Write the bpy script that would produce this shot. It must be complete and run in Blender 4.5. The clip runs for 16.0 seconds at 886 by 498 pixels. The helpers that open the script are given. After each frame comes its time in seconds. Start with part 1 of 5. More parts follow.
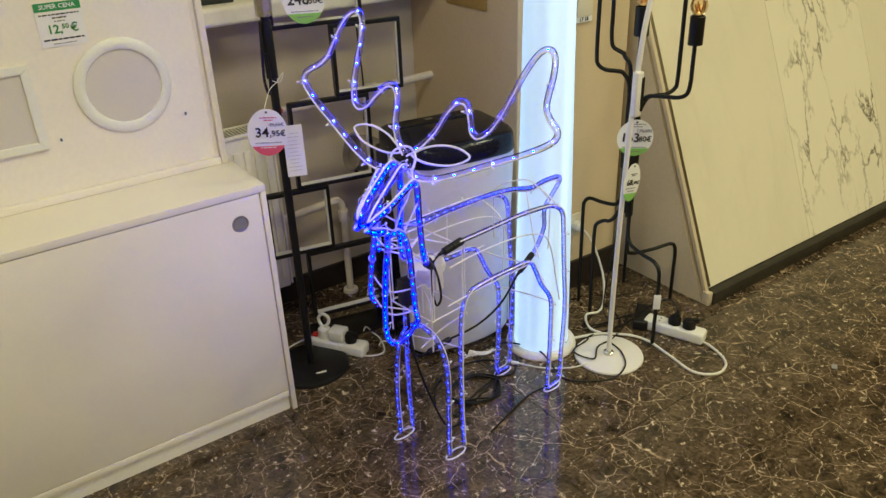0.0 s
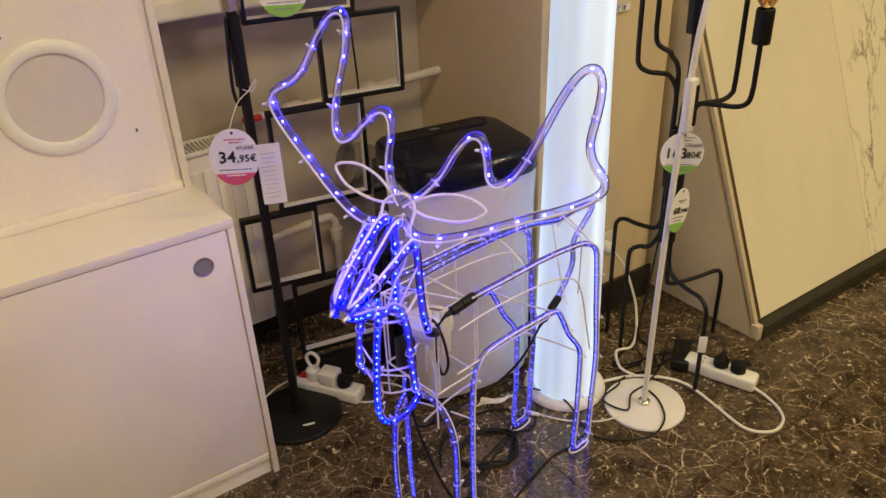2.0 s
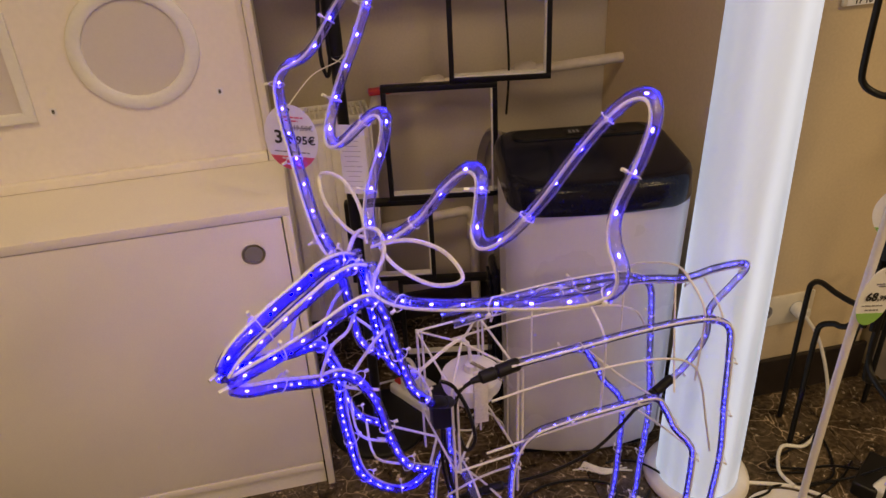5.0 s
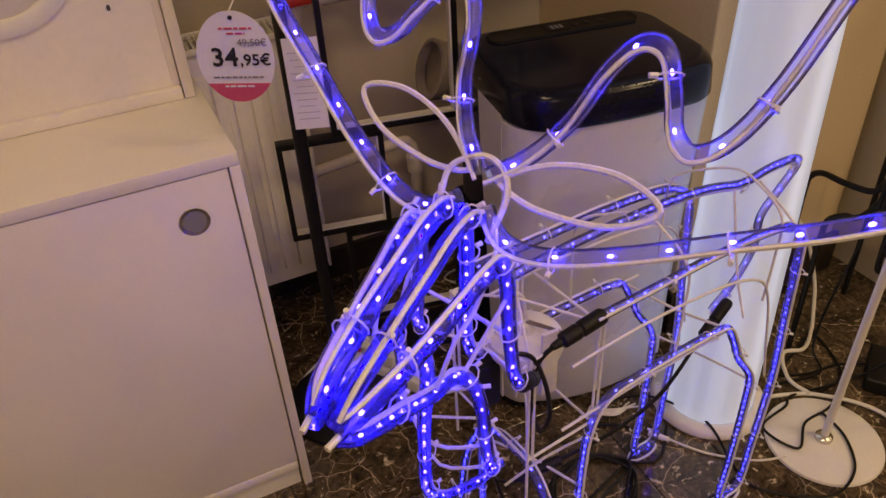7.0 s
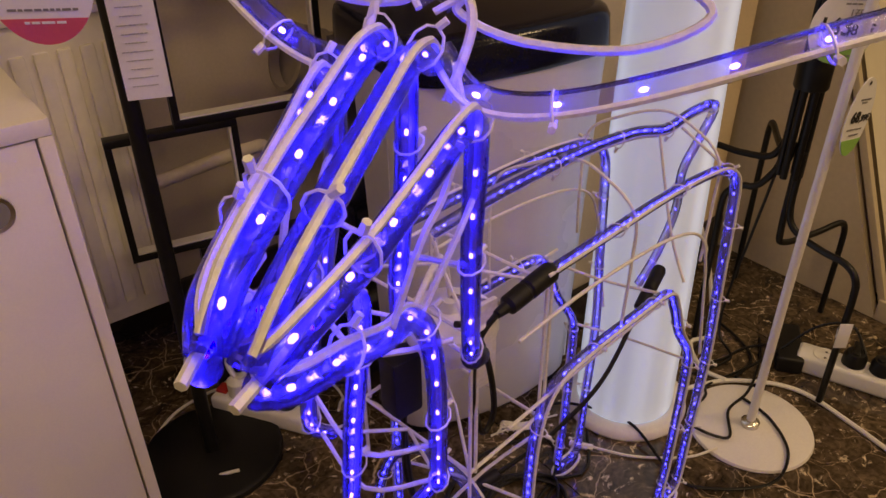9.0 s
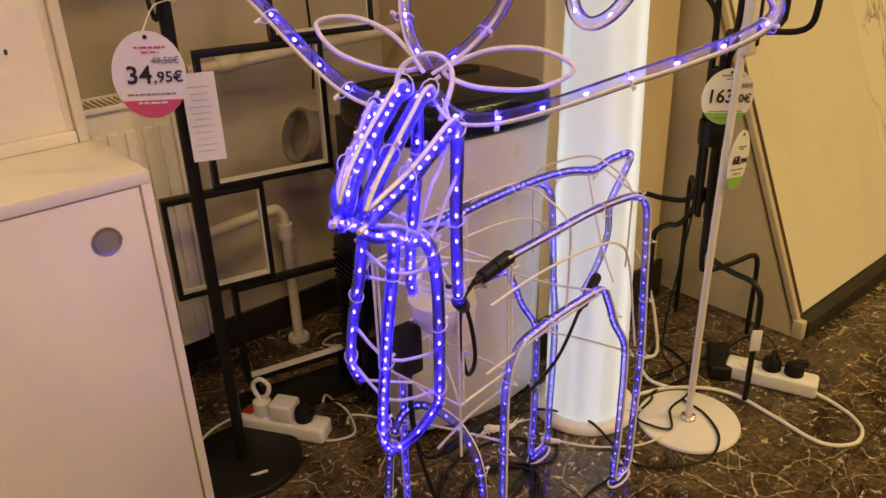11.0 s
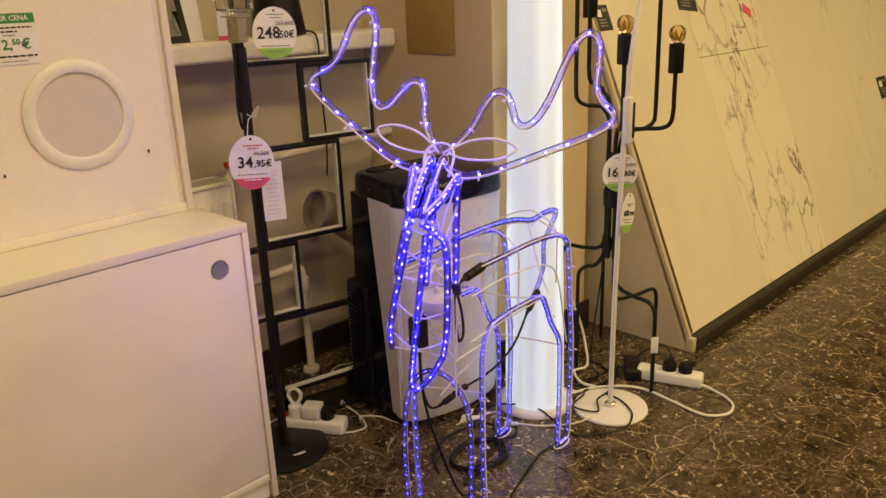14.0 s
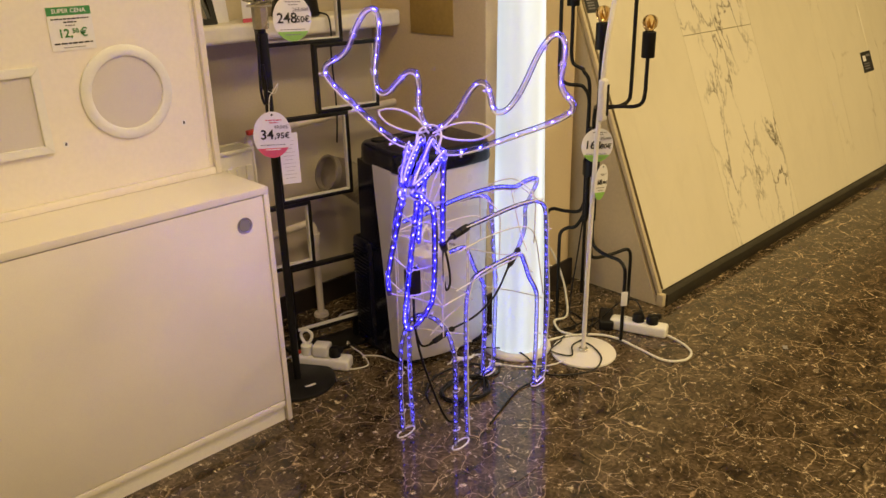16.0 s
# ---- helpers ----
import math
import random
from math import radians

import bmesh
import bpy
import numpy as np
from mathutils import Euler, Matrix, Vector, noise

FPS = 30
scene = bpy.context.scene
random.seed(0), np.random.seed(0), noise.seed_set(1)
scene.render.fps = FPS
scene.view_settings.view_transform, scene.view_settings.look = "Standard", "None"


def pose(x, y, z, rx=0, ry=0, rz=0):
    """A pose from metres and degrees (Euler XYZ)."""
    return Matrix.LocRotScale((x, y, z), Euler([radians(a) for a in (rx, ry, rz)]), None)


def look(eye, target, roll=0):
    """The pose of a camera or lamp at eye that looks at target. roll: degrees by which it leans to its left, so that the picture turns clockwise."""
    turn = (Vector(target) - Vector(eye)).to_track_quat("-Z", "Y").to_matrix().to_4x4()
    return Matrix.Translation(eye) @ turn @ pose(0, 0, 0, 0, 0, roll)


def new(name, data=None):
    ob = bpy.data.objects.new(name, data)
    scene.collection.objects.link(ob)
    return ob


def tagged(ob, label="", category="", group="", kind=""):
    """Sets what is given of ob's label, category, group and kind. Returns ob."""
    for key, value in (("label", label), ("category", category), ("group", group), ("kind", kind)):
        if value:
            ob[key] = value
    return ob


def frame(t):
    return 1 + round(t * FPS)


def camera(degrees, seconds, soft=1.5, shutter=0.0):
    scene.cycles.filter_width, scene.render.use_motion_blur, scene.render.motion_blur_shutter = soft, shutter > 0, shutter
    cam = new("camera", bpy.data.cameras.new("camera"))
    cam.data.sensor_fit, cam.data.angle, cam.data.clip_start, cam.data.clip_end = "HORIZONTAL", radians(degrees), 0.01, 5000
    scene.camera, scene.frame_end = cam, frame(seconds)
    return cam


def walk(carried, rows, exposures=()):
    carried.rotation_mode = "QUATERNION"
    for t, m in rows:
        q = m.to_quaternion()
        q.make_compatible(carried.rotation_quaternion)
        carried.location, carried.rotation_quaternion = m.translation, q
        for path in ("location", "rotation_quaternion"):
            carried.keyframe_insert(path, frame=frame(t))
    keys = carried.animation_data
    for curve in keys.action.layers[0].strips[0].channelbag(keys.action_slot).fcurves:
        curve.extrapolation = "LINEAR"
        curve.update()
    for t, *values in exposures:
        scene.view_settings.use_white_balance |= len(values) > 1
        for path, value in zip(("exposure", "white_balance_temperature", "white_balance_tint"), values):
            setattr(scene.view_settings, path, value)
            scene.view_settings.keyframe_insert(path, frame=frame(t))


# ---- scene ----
cam = camera(59.3, 16.0)
PATH = [
    (0, (-0.022, -0.063, 1.451), (0.991, 1.402, 0.541), -2.2),
    (0.5, (0.034, 0.011, 1.45), (1.041, 1.476, 0.533), -2.3),
    (1, (0.104, 0.111, 1.453), (1.101, 1.567, 0.511), -2.3),
    (1.5, (0.16, 0.192, 1.448), (1.146, 1.641, 0.485), -2.4),
    (2, (0.215, 0.264, 1.432), (1.185, 1.714, 0.454), -2.4),
    (2.5, (0.266, 0.322, 1.415), (1.193, 1.793, 0.426), -2.2),
    (3, (0.326, 0.362, 1.401), (1.159, 1.887, 0.41), -2.1),
    (3.2, (0.373, 0.37, 1.4), (1.146, 1.926, 0.41), -2.3),
    (5.3, (0.695, 0.428, 1.339), (1.013, 2.115, 0.312), -3.2),
    (5.5, (0.689, 0.433, 1.325), (1.023, 2.113, 0.292), -3.3),
    (6, (0.656, 0.487, 1.272), (1.073, 2.125, 0.203), -3.5),
    (6.5, (0.584, 0.598, 1.245), (1.125, 2.163, 0.123), -3.5),
    (7, (0.519, 0.736, 1.218), (1.185, 2.209, 0.041), -3.3),
    (7.5, (0.481, 0.828, 1.175), (1.27, 2.214, -0.032), -2.8),
    (8, (0.484, 0.884, 1.119), (1.376, 2.213, -0.08), -1.9),
    (8.5, (0.509, 0.902, 1.059), (1.479, 2.22, -0.091), -1.2),
    (9, (0.519, 0.867, 1.021), (1.556, 2.204, -0.045), -0.7),
    (9.2, (0.513, 0.853, 1.014), (1.573, 2.191, -0.03), -0.5),
    (11.3, (0.259, 0.566, 1.081), (1.428, 1.97, 0.268), -2.4),
    (11.5, (0.237, 0.533, 1.082), (1.411, 1.948, 0.296), -2.7),
    (12, (0.153, 0.49, 1.098), (1.361, 1.896, 0.347), -2.9),
    (12.5, (0.033, 0.409, 1.108), (1.278, 1.81, 0.41), -3.0),
    (13, (-0.068, 0.339, 1.128), (1.222, 1.719, 0.471), -2.7),
    (13.5, (-0.155, 0.262, 1.162), (1.165, 1.627, 0.532), -2.4),
    (14, (-0.203, 0.209, 1.184), (1.129, 1.565, 0.56), -2.2),
    (14.5, (-0.246, 0.137, 1.2), (1.082, 1.49, 0.564), -2.0),
    (15, (-0.307, 0.071, 1.242), (1.007, 1.42, 0.568), -1.7),
    (15.5, (-0.351, 0.009, 1.27), (0.949, 1.357, 0.57), -1.6),
    (16, (-0.365, -0.023, 1.291), (0.921, 1.325, 0.563), -1.4),
]
walk(cam, [(t, look(eye, target, roll)) for t, eye, target, roll in PATH],
     [(0.0, 0.08, 4700, -1), (1.5, -0.03, 5200, 8), (3.0, -0.15, 5650, 14), (5.5, -0.55, 5850, 23), (7.0, -0.68, 5950, 27), (8.5, -0.84, 6050, 30), (9.2, -0.76, 6250, 24),
      (11.3, -0.12, 6900, 12), (12.5, -0.05, 6700, 11), (14.5, 0.03, 6200, 10), (16.0, 0.10, 6050, 9)])

# ---- world and light ----
world = bpy.data.worlds.new("shop_world")
scene.world = world
world.use_nodes = True
world.node_tree.nodes["Background"].inputs[0].default_value = (1.0, 0.86, 0.66, 1)
world.node_tree.nodes["Background"].inputs[1].default_value = 0.05
scene.view_settings.exposure = 0.0
LAMP_WARM = (1.0, 0.72, 0.29)


def ceiling_lamp(x, y, watts, size=0.55):
    d = bpy.data.lights.new("ceiling_lamp", "AREA")
    d.energy, d.color, d.size, d.shape = watts, LAMP_WARM, size, "DISK"
    ob = new("ceiling_lamp_light", d)
    ob.matrix_world = pose(x, y, 2.755)
    return ob


LAMPS = [(0.4, 0.5, 25), (2.6, 0.0, 30), (4.8, 0.0, 34), (-1.4, -1.6, 34), (0.6, -2.2, 33), (3.0, -2.2, 48)]
for x, y, w in LAMPS:
    ceiling_lamp(x, y, w)


# ---- materials ----
def mat(name, base, rough=0.5, metal=0.0, spec=0.5, grain=0.0, scale=40.0, bump=0.0, stain=0.0, stain_scale=3.0, coat=0.0):
    """Principled with two scales of variation: fine grain and broad stains."""
    m = bpy.data.materials.new(name)
    m.use_nodes = True
    nt = m.node_tree
    b = nt.nodes["Principled BSDF"]
    b.inputs["Base Color"].default_value = (*base, 1)
    b.inputs["Roughness"].default_value = rough
    b.inputs["Metallic"].default_value = metal
    b.inputs["Specular IOR Level"].default_value = spec
    b.inputs["Coat Weight"].default_value = coat
    co = nt.nodes.new("ShaderNodeTexCoord")
    out = None
    if grain or stain:
        n1 = nt.nodes.new("ShaderNodeTexNoise")
        n1.inputs["Scale"].default_value, n1.inputs["Detail"].default_value = scale, 6
        n2 = nt.nodes.new("ShaderNodeTexNoise")
        n2.inputs["Scale"].default_value, n2.inputs["Detail"].default_value = stain_scale, 4
        for n in (n1, n2):
            nt.links.new(co.outputs["Object"], n.inputs["Vector"])
        r1 = ramp(nt, n1.outputs["Fac"], 1 - grain, 1 + grain)
        r2 = ramp(nt, n2.outputs["Fac"], 1 - stain, 1 + stain * 0.4)
        mul = nt.nodes.new("ShaderNodeMath")
        mul.operation = "MULTIPLY"
        nt.links.new(r1, mul.inputs[0])
        nt.links.new(r2, mul.inputs[1])
        sc = nt.nodes.new("ShaderNodeVectorMath")
        sc.operation = "SCALE"
        sc.inputs[0].default_value = base
        nt.links.new(mul.outputs[0], sc.inputs["Scale"])
        nt.links.new(sc.outputs[0], b.inputs["Base Color"])
        rr = ramp(nt, n2.outputs["Fac"], max(rough * 0.75, 0.02), min(rough * 1.3, 1))
        nt.links.new(rr, b.inputs["Roughness"])
        out = n1
    if bump and out:
        bp = nt.nodes.new("ShaderNodeBump")
        bp.inputs["Strength"].default_value, bp.inputs["Distance"].default_value = bump, 0.002
        nt.links.new(out.outputs["Fac"], bp.inputs["Height"])
        nt.links.new(bp.outputs[0], b.inputs["Normal"])
    return m


def ramp(nt, socket, low, high, a=0.3, z=0.7):
    mr = nt.nodes.new("ShaderNodeMapRange")
    mr.inputs["From Min"].default_value, mr.inputs["From Max"].default_value = a, z
    mr.inputs["To Min"].default_value, mr.inputs["To Max"].default_value = low, high
    nt.links.new(socket, mr.inputs["Value"])
    return mr.outputs[0]


def emitter(name, color, strength):
    m = bpy.data.materials.new(name)
    m.use_nodes = True
    nt = m.node_tree
    nt.nodes.remove(nt.nodes["Principled BSDF"])
    e = nt.nodes.new("ShaderNodeEmission")
    e.inputs[0].default_value, e.inputs[1].default_value = (*color, 1), strength
    nt.links.new(e.outputs[0], nt.nodes["Material Output"].inputs[0])
    return m


def colour_mix(nt, fac, a, b):
    n = nt.nodes.new("ShaderNodeMix")
    n.data_type = "RGBA"
    nt.links.new(fac, n.inputs[0])
    for i, v in ((6, a), (7, b)):
        if isinstance(v, tuple):
            n.inputs[i].default_value = (*v, 1)
        else:
            nt.links.new(v, n.inputs[i])
    return n.outputs[2]


def dark_marble():
    """Polished dark brown stone: brown clouds, cream shards and a net of thin golden veins, shifted from tile to tile."""
    m = bpy.data.materials.new("dark_brown_marble")
    m.use_nodes = True
    nt = m.node_tree
    b = nt.nodes["Principled BSDF"]
    geo = nt.nodes.new("ShaderNodeNewGeometry")
    info = nt.nodes.new("ShaderNodeObjectInfo")
    shift = nt.nodes.new("ShaderNodeVectorMath")
    shift.operation = "MULTIPLY_ADD"
    shift.inputs[1].default_value = (37, 53, 0)
    nt.links.new(info.outputs["Random"], shift.inputs[0])
    nt.links.new(geo.outputs["Position"], shift.inputs[2])
    warp = nt.nodes.new("ShaderNodeTexNoise")
    warp.inputs["Scale"].default_value, warp.inputs["Detail"].default_value = 14, 6
    nt.links.new(shift.outputs[0], warp.inputs["Vector"])
    bend = nt.nodes.new("ShaderNodeVectorMath")
    bend.operation = "MULTIPLY_ADD"
    bend.inputs[1].default_value = (0.055, 0.055, 0)
    nt.links.new(warp.outputs["Color"], bend.inputs[0])
    nt.links.new(shift.outputs[0], bend.inputs[2])
    cloud = nt.nodes.new("ShaderNodeTexNoise")
    cloud.inputs["Scale"].default_value, cloud.inputs["Detail"].default_value = 14, 10
    cloud.inputs["Roughness"].default_value = 0.68
    nt.links.new(bend.outputs[0], cloud.inputs["Vector"])
    c = colour_mix(nt, ramp(nt, cloud.outputs["Fac"], 0, 1, 0.33, 0.70), (0.012, 0.008, 0.0055), (0.135, 0.096, 0.056))

    def veins(scale, low, high, masks, mlow, mhigh):
        v = nt.nodes.new("ShaderNodeTexVoronoi")
        v.feature = "DISTANCE_TO_EDGE"
        v.inputs["Scale"].default_value = scale
        nt.links.new(bend.outputs[0], v.inputs["Vector"])
        k = nt.nodes.new("ShaderNodeTexNoise")
        k.inputs["Scale"].default_value, k.inputs["Detail"].default_value = masks, 4
        nt.links.new(shift.outputs[0], k.inputs["Vector"])
        p = nt.nodes.new("ShaderNodeMath")
        p.operation = "MULTIPLY"
        nt.links.new(ramp(nt, v.outputs["Distance"], 1, 0, low, high), p.inputs[0])
        nt.links.new(ramp(nt, k.outputs["Fac"], 0, 1, mlow, mhigh), p.inputs[1])
        return p.outputs[0]

    c = colour_mix(nt, veins(7, 0.0, 0.009, 5, 0.44, 0.56), c, (0.52, 0.40, 0.25))
    c = colour_mix(nt, veins(19, 0.0, 0.020, 9, 0.42, 0.58), c, (0.38, 0.28, 0.17))
    shard = nt.nodes.new("ShaderNodeTexNoise")
    shard.inputs["Scale"].default_value, shard.inputs["Detail"].default_value = 46, 7
    shard.inputs["Roughness"].default_value = 0.72
    nt.links.new(bend.outputs[0], shard.inputs["Vector"])
    c = colour_mix(nt, ramp(nt, shard.outputs["Fac"], 0, 0.95, 0.585, 0.64), c, (0.60, 0.49, 0.33))
    speck = nt.nodes.new("ShaderNodeTexNoise")
    speck.inputs["Scale"].default_value, speck.inputs["Detail"].default_value = 95, 5
    nt.links.new(bend.outputs[0], speck.inputs["Vector"])
    grain = nt.nodes.new("ShaderNodeVectorMath")
    grain.operation = "SCALE"
    nt.links.new(c, grain.inputs[0])
    nt.links.new(ramp(nt, speck.outputs["Fac"], 0.45, 1.6, 0.32, 0.68), grain.inputs["Scale"])
    nt.links.new(grain.outputs[0], b.inputs["Base Color"])
    nt.links.new(ramp(nt, cloud.outputs["Fac"], 0.06, 0.13), b.inputs["Roughness"])
    b.inputs["Specular IOR Level"].default_value = 0.5
    return m


def vein_slab(name, base, vein, amount, sharp, scale, glossy=0.22):
    """Cream ceramic slab with wandering veins that run mostly down its length."""
    m = bpy.data.materials.new(name)
    m.use_nodes = True
    nt = m.node_tree
    b = nt.nodes["Principled BSDF"]
    co = nt.nodes.new("ShaderNodeTexCoord")
    mp = nt.nodes.new("ShaderNodeMapping")
    mp.inputs["Scale"].default_value = (1.6, 1, 0.75)
    mp.inputs["Rotation"].default_value = (0, 0.35, 0)
    nt.links.new(co.outputs["Object"], mp.inputs["Vector"])
    warp = nt.nodes.new("ShaderNodeTexNoise")
    warp.inputs["Scale"].default_value, warp.inputs["Detail"].default_value = 5, 8
    warp.inputs["Roughness"].default_value = 0.65
    nt.links.new(mp.outputs[0], warp.inputs["Vector"])
    bend = nt.nodes.new("ShaderNodeVectorMath")
    bend.operation = "MULTIPLY_ADD"
    bend.inputs[1].default_value = (0.33, 0.33, 0.33)
    nt.links.new(warp.outputs["Color"], bend.inputs[0])
    nt.links.new(mp.outputs[0], bend.inputs[2])
    v = nt.nodes.new("ShaderNodeTexVoronoi")
    v.feature = "DISTANCE_TO_EDGE"
    v.inputs["Scale"].default_value = scale
    nt.links.new(bend.outputs[0], v.inputs["Vector"])
    k = nt.nodes.new("ShaderNodeTexNoise")
    k.inputs["Scale"].default_value, k.inputs["Detail"].default_value = 4, 5
    nt.links.new(mp.outputs[0], k.inputs["Vector"])
    p = nt.nodes.new("ShaderNodeMath")
    p.operation = "MULTIPLY"
    nt.links.new(ramp(nt, v.outputs["Distance"], amount, 0, 0, sharp), p.inputs[0])
    nt.links.new(ramp(nt, k.outputs["Fac"], 0, 1, 0.42, 0.62), p.inputs[1])
    soft = ramp(nt, warp.outputs["Fac"], 0.0, 0.25, 0.45, 0.75)
    c = colour_mix(nt, soft, base, tuple(x * 0.8 for x in base))
    c = colour_mix(nt, p.outputs[0], c, vein)
    nt.links.new(c, b.inputs["Base Color"])
    b.inputs["Roughness"].default_value = glossy
    return m


def glow_tinted_tube(name, tint, body, haze):
    """Ribbed rope-light plastic: lets light through, scatters a little of it, and shines; the diodes' blue glow is
    painted into tint and haze.
    """
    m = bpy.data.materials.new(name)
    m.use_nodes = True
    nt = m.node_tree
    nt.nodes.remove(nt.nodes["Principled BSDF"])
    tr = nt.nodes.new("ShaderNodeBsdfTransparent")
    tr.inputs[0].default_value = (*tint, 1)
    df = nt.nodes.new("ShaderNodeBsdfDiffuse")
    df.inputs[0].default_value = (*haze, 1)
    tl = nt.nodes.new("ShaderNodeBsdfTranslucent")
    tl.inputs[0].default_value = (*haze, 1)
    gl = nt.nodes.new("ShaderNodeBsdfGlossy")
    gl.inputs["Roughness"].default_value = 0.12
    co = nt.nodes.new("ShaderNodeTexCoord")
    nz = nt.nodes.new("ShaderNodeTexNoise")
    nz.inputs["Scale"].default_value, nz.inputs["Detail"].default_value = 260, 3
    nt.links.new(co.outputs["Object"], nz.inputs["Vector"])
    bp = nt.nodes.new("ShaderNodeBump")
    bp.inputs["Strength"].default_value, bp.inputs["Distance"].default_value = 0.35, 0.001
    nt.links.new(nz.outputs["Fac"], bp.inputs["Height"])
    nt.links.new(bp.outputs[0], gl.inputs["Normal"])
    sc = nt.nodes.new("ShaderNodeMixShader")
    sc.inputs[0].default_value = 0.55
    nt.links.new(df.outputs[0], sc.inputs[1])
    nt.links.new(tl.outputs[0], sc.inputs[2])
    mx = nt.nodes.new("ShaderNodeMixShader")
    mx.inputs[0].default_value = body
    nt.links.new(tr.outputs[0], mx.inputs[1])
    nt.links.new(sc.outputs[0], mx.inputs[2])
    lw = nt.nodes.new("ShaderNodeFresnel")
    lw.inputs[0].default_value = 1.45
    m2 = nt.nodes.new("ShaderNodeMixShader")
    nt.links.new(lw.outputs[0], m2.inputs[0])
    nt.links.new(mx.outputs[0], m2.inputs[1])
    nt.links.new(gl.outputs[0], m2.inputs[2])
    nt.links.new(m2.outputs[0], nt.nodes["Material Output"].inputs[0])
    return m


def glass(name, tint):
    m = bpy.data.materials.new(name)
    m.use_nodes = True
    b = m.node_tree.nodes["Principled BSDF"]
    b.inputs["Base Color"].default_value = (*tint, 1)
    b.inputs["Transmission Weight"].default_value, b.inputs["Roughness"].default_value = 1, 0.03
    return m


WALL = mat("beige_wall_paint", (0.55, 0.475, 0.36), 0.75, grain=0.04, scale=160, bump=0.15, stain=0.08, stain_scale=2)
PILLAR = mat("ochre_wall_paint", (0.62, 0.50, 0.32), 0.7, grain=0.04, scale=160, bump=0.12, stain=0.07, stain_scale=2)
CEIL = mat("ceiling_white", (0.8, 0.78, 0.74), 0.9, grain=0.03, scale=120)
PLINTH = mat("dark_plinth", (0.022, 0.016, 0.014), 0.3, grain=0.2, scale=30, stain=0.3, stain_scale=6)
MELAMINE = mat("white_melamine", (0.80, 0.75, 0.70), 0.38, grain=0.02, scale=300, stain=0.04, stain_scale=4)
MELAMINE_EDGE = mat("white_edge_band", (0.80, 0.77, 0.72), 0.45, grain=0.03, scale=200)
GAP = mat("shadow_gap", (0.03, 0.025, 0.025), 0.8)
FOIL = mat("white_foil_panel", (0.83, 0.78, 0.725), 0.45, grain=0.02, scale=90, stain=0.03)
PLASTIC = mat("white_plastic", (0.80, 0.79, 0.77), 0.32, grain=0.02, scale=120, stain=0.04)
OPAL = mat("opal_diffuser", (0.64, 0.60, 0.58), 0.5, grain=0.015, scale=200)
ACWHITE = mat("white_gloss_plastic", (0.66, 0.65, 0.69), 0.28, grain=0.015, scale=150, stain=0.04)
ACDARK = mat("dark_navy_plastic", (0.005, 0.0058, 0.017), 0.16, grain=0.2, scale=200, bump=0.1, stain=0.2)
ACDARK.node_tree.nodes["Principled BSDF"].inputs["Specular IOR Level"].default_value = 0.28
BLACK = mat("black_powder_coat", (0.005, 0.0045, 0.0045), 0.42, spec=0.35, grain=0.2, scale=300, bump=0.1, stain=0.15, stain_scale=9)
RUBBER = mat("black_rubber", (0.006, 0.0055, 0.006), 0.5, spec=0.35, grain=0.2, scale=200)
WHITEMETAL = mat("white_lacquered_metal", (0.76, 0.73, 0.71), 0.35, grain=0.03, scale=200, stain=0.06, stain_scale=8)
WIRE = mat("white_coated_wire", (0.78, 0.76, 0.76), 0.42, grain=0.08, scale=250, bump=0.2)
RADIATOR = mat("radiator_enamel", (0.78, 0.74, 0.66), 0.4, grain=0.03, scale=80, stain=0.08)
PIPE = mat("painted_pipe", (0.72, 0.64, 0.54), 0.5, grain=0.06, scale=60, stain=0.12, stain_scale=8)
SILL = mat("window_sill_white", (0.80, 0.76, 0.68), 0.4, grain=0.03, scale=60, stain=0.05)
STEEL = mat("brushed_nickel", (0.62, 0.60, 0.56), 0.25, metal=1.0, grain=0.08, scale=120)
PAPER = mat("tag_card", (0.80, 0.79, 0.82), 0.55, grain=0.02, scale=200)
TAG_RED = mat("tag_red", (0.62, 0.09, 0.15), 0.55, grain=0.03, scale=200)
TAG_GREEN = mat("tag_green", (0.26, 0.50, 0.10), 0.55, grain=0.03, scale=200)
LABEL_GREEN = mat("label_green", (0.05, 0.26, 0.07), 0.55, grain=0.03, scale=200)
INK = mat("black_ink", (0.015, 0.014, 0.016), 0.6)
INK_GREY = mat("grey_ink", (0.22, 0.21, 0.22), 0.6)
INK_FAINT = mat("faint_print", (0.42, 0.40, 0.42), 0.6)
INK_GREEN = mat("green_ink", (0.05, 0.22, 0.05), 0.6)
CABLE_W = mat("white_cable", (0.74, 0.71, 0.66), 0.45, grain=0.05, scale=150)
CABLE_B = mat("black_cable", (0.005, 0.0045, 0.005), 0.42, spec=0.35, grain=0.15, scale=200)
ALU = mat("slab_trim_bronze", (0.20, 0.16, 0.10), 0.35, metal=0.8, grain=0.1, scale=100)
KERB = mat("dark_kerb_wood", (0.030, 0.026, 0.018), 0.4, grain=0.25, scale=50, stain=0.25, stain_scale=7)
BOARD = mat("beige_side_board", (0.58, 0.49, 0.34), 0.6, grain=0.04, scale=80, stain=0.06)
YELLOW = mat("ochre_cardboard", (0.40, 0.27, 0.07), 0.7, grain=0.08, scale=70, stain=0.1)
SOCKETPL = mat("cream_socket_plastic", (0.72, 0.66, 0.54), 0.4, grain=0.02, scale=100)
HOSE = mat("grey_beige_hose", (0.30, 0.26, 0.21), 0.5, grain=0.06, scale=80)
RED = mat("red_plastic", (0.45, 0.03, 0.02), 0.35, grain=0.05, scale=90)
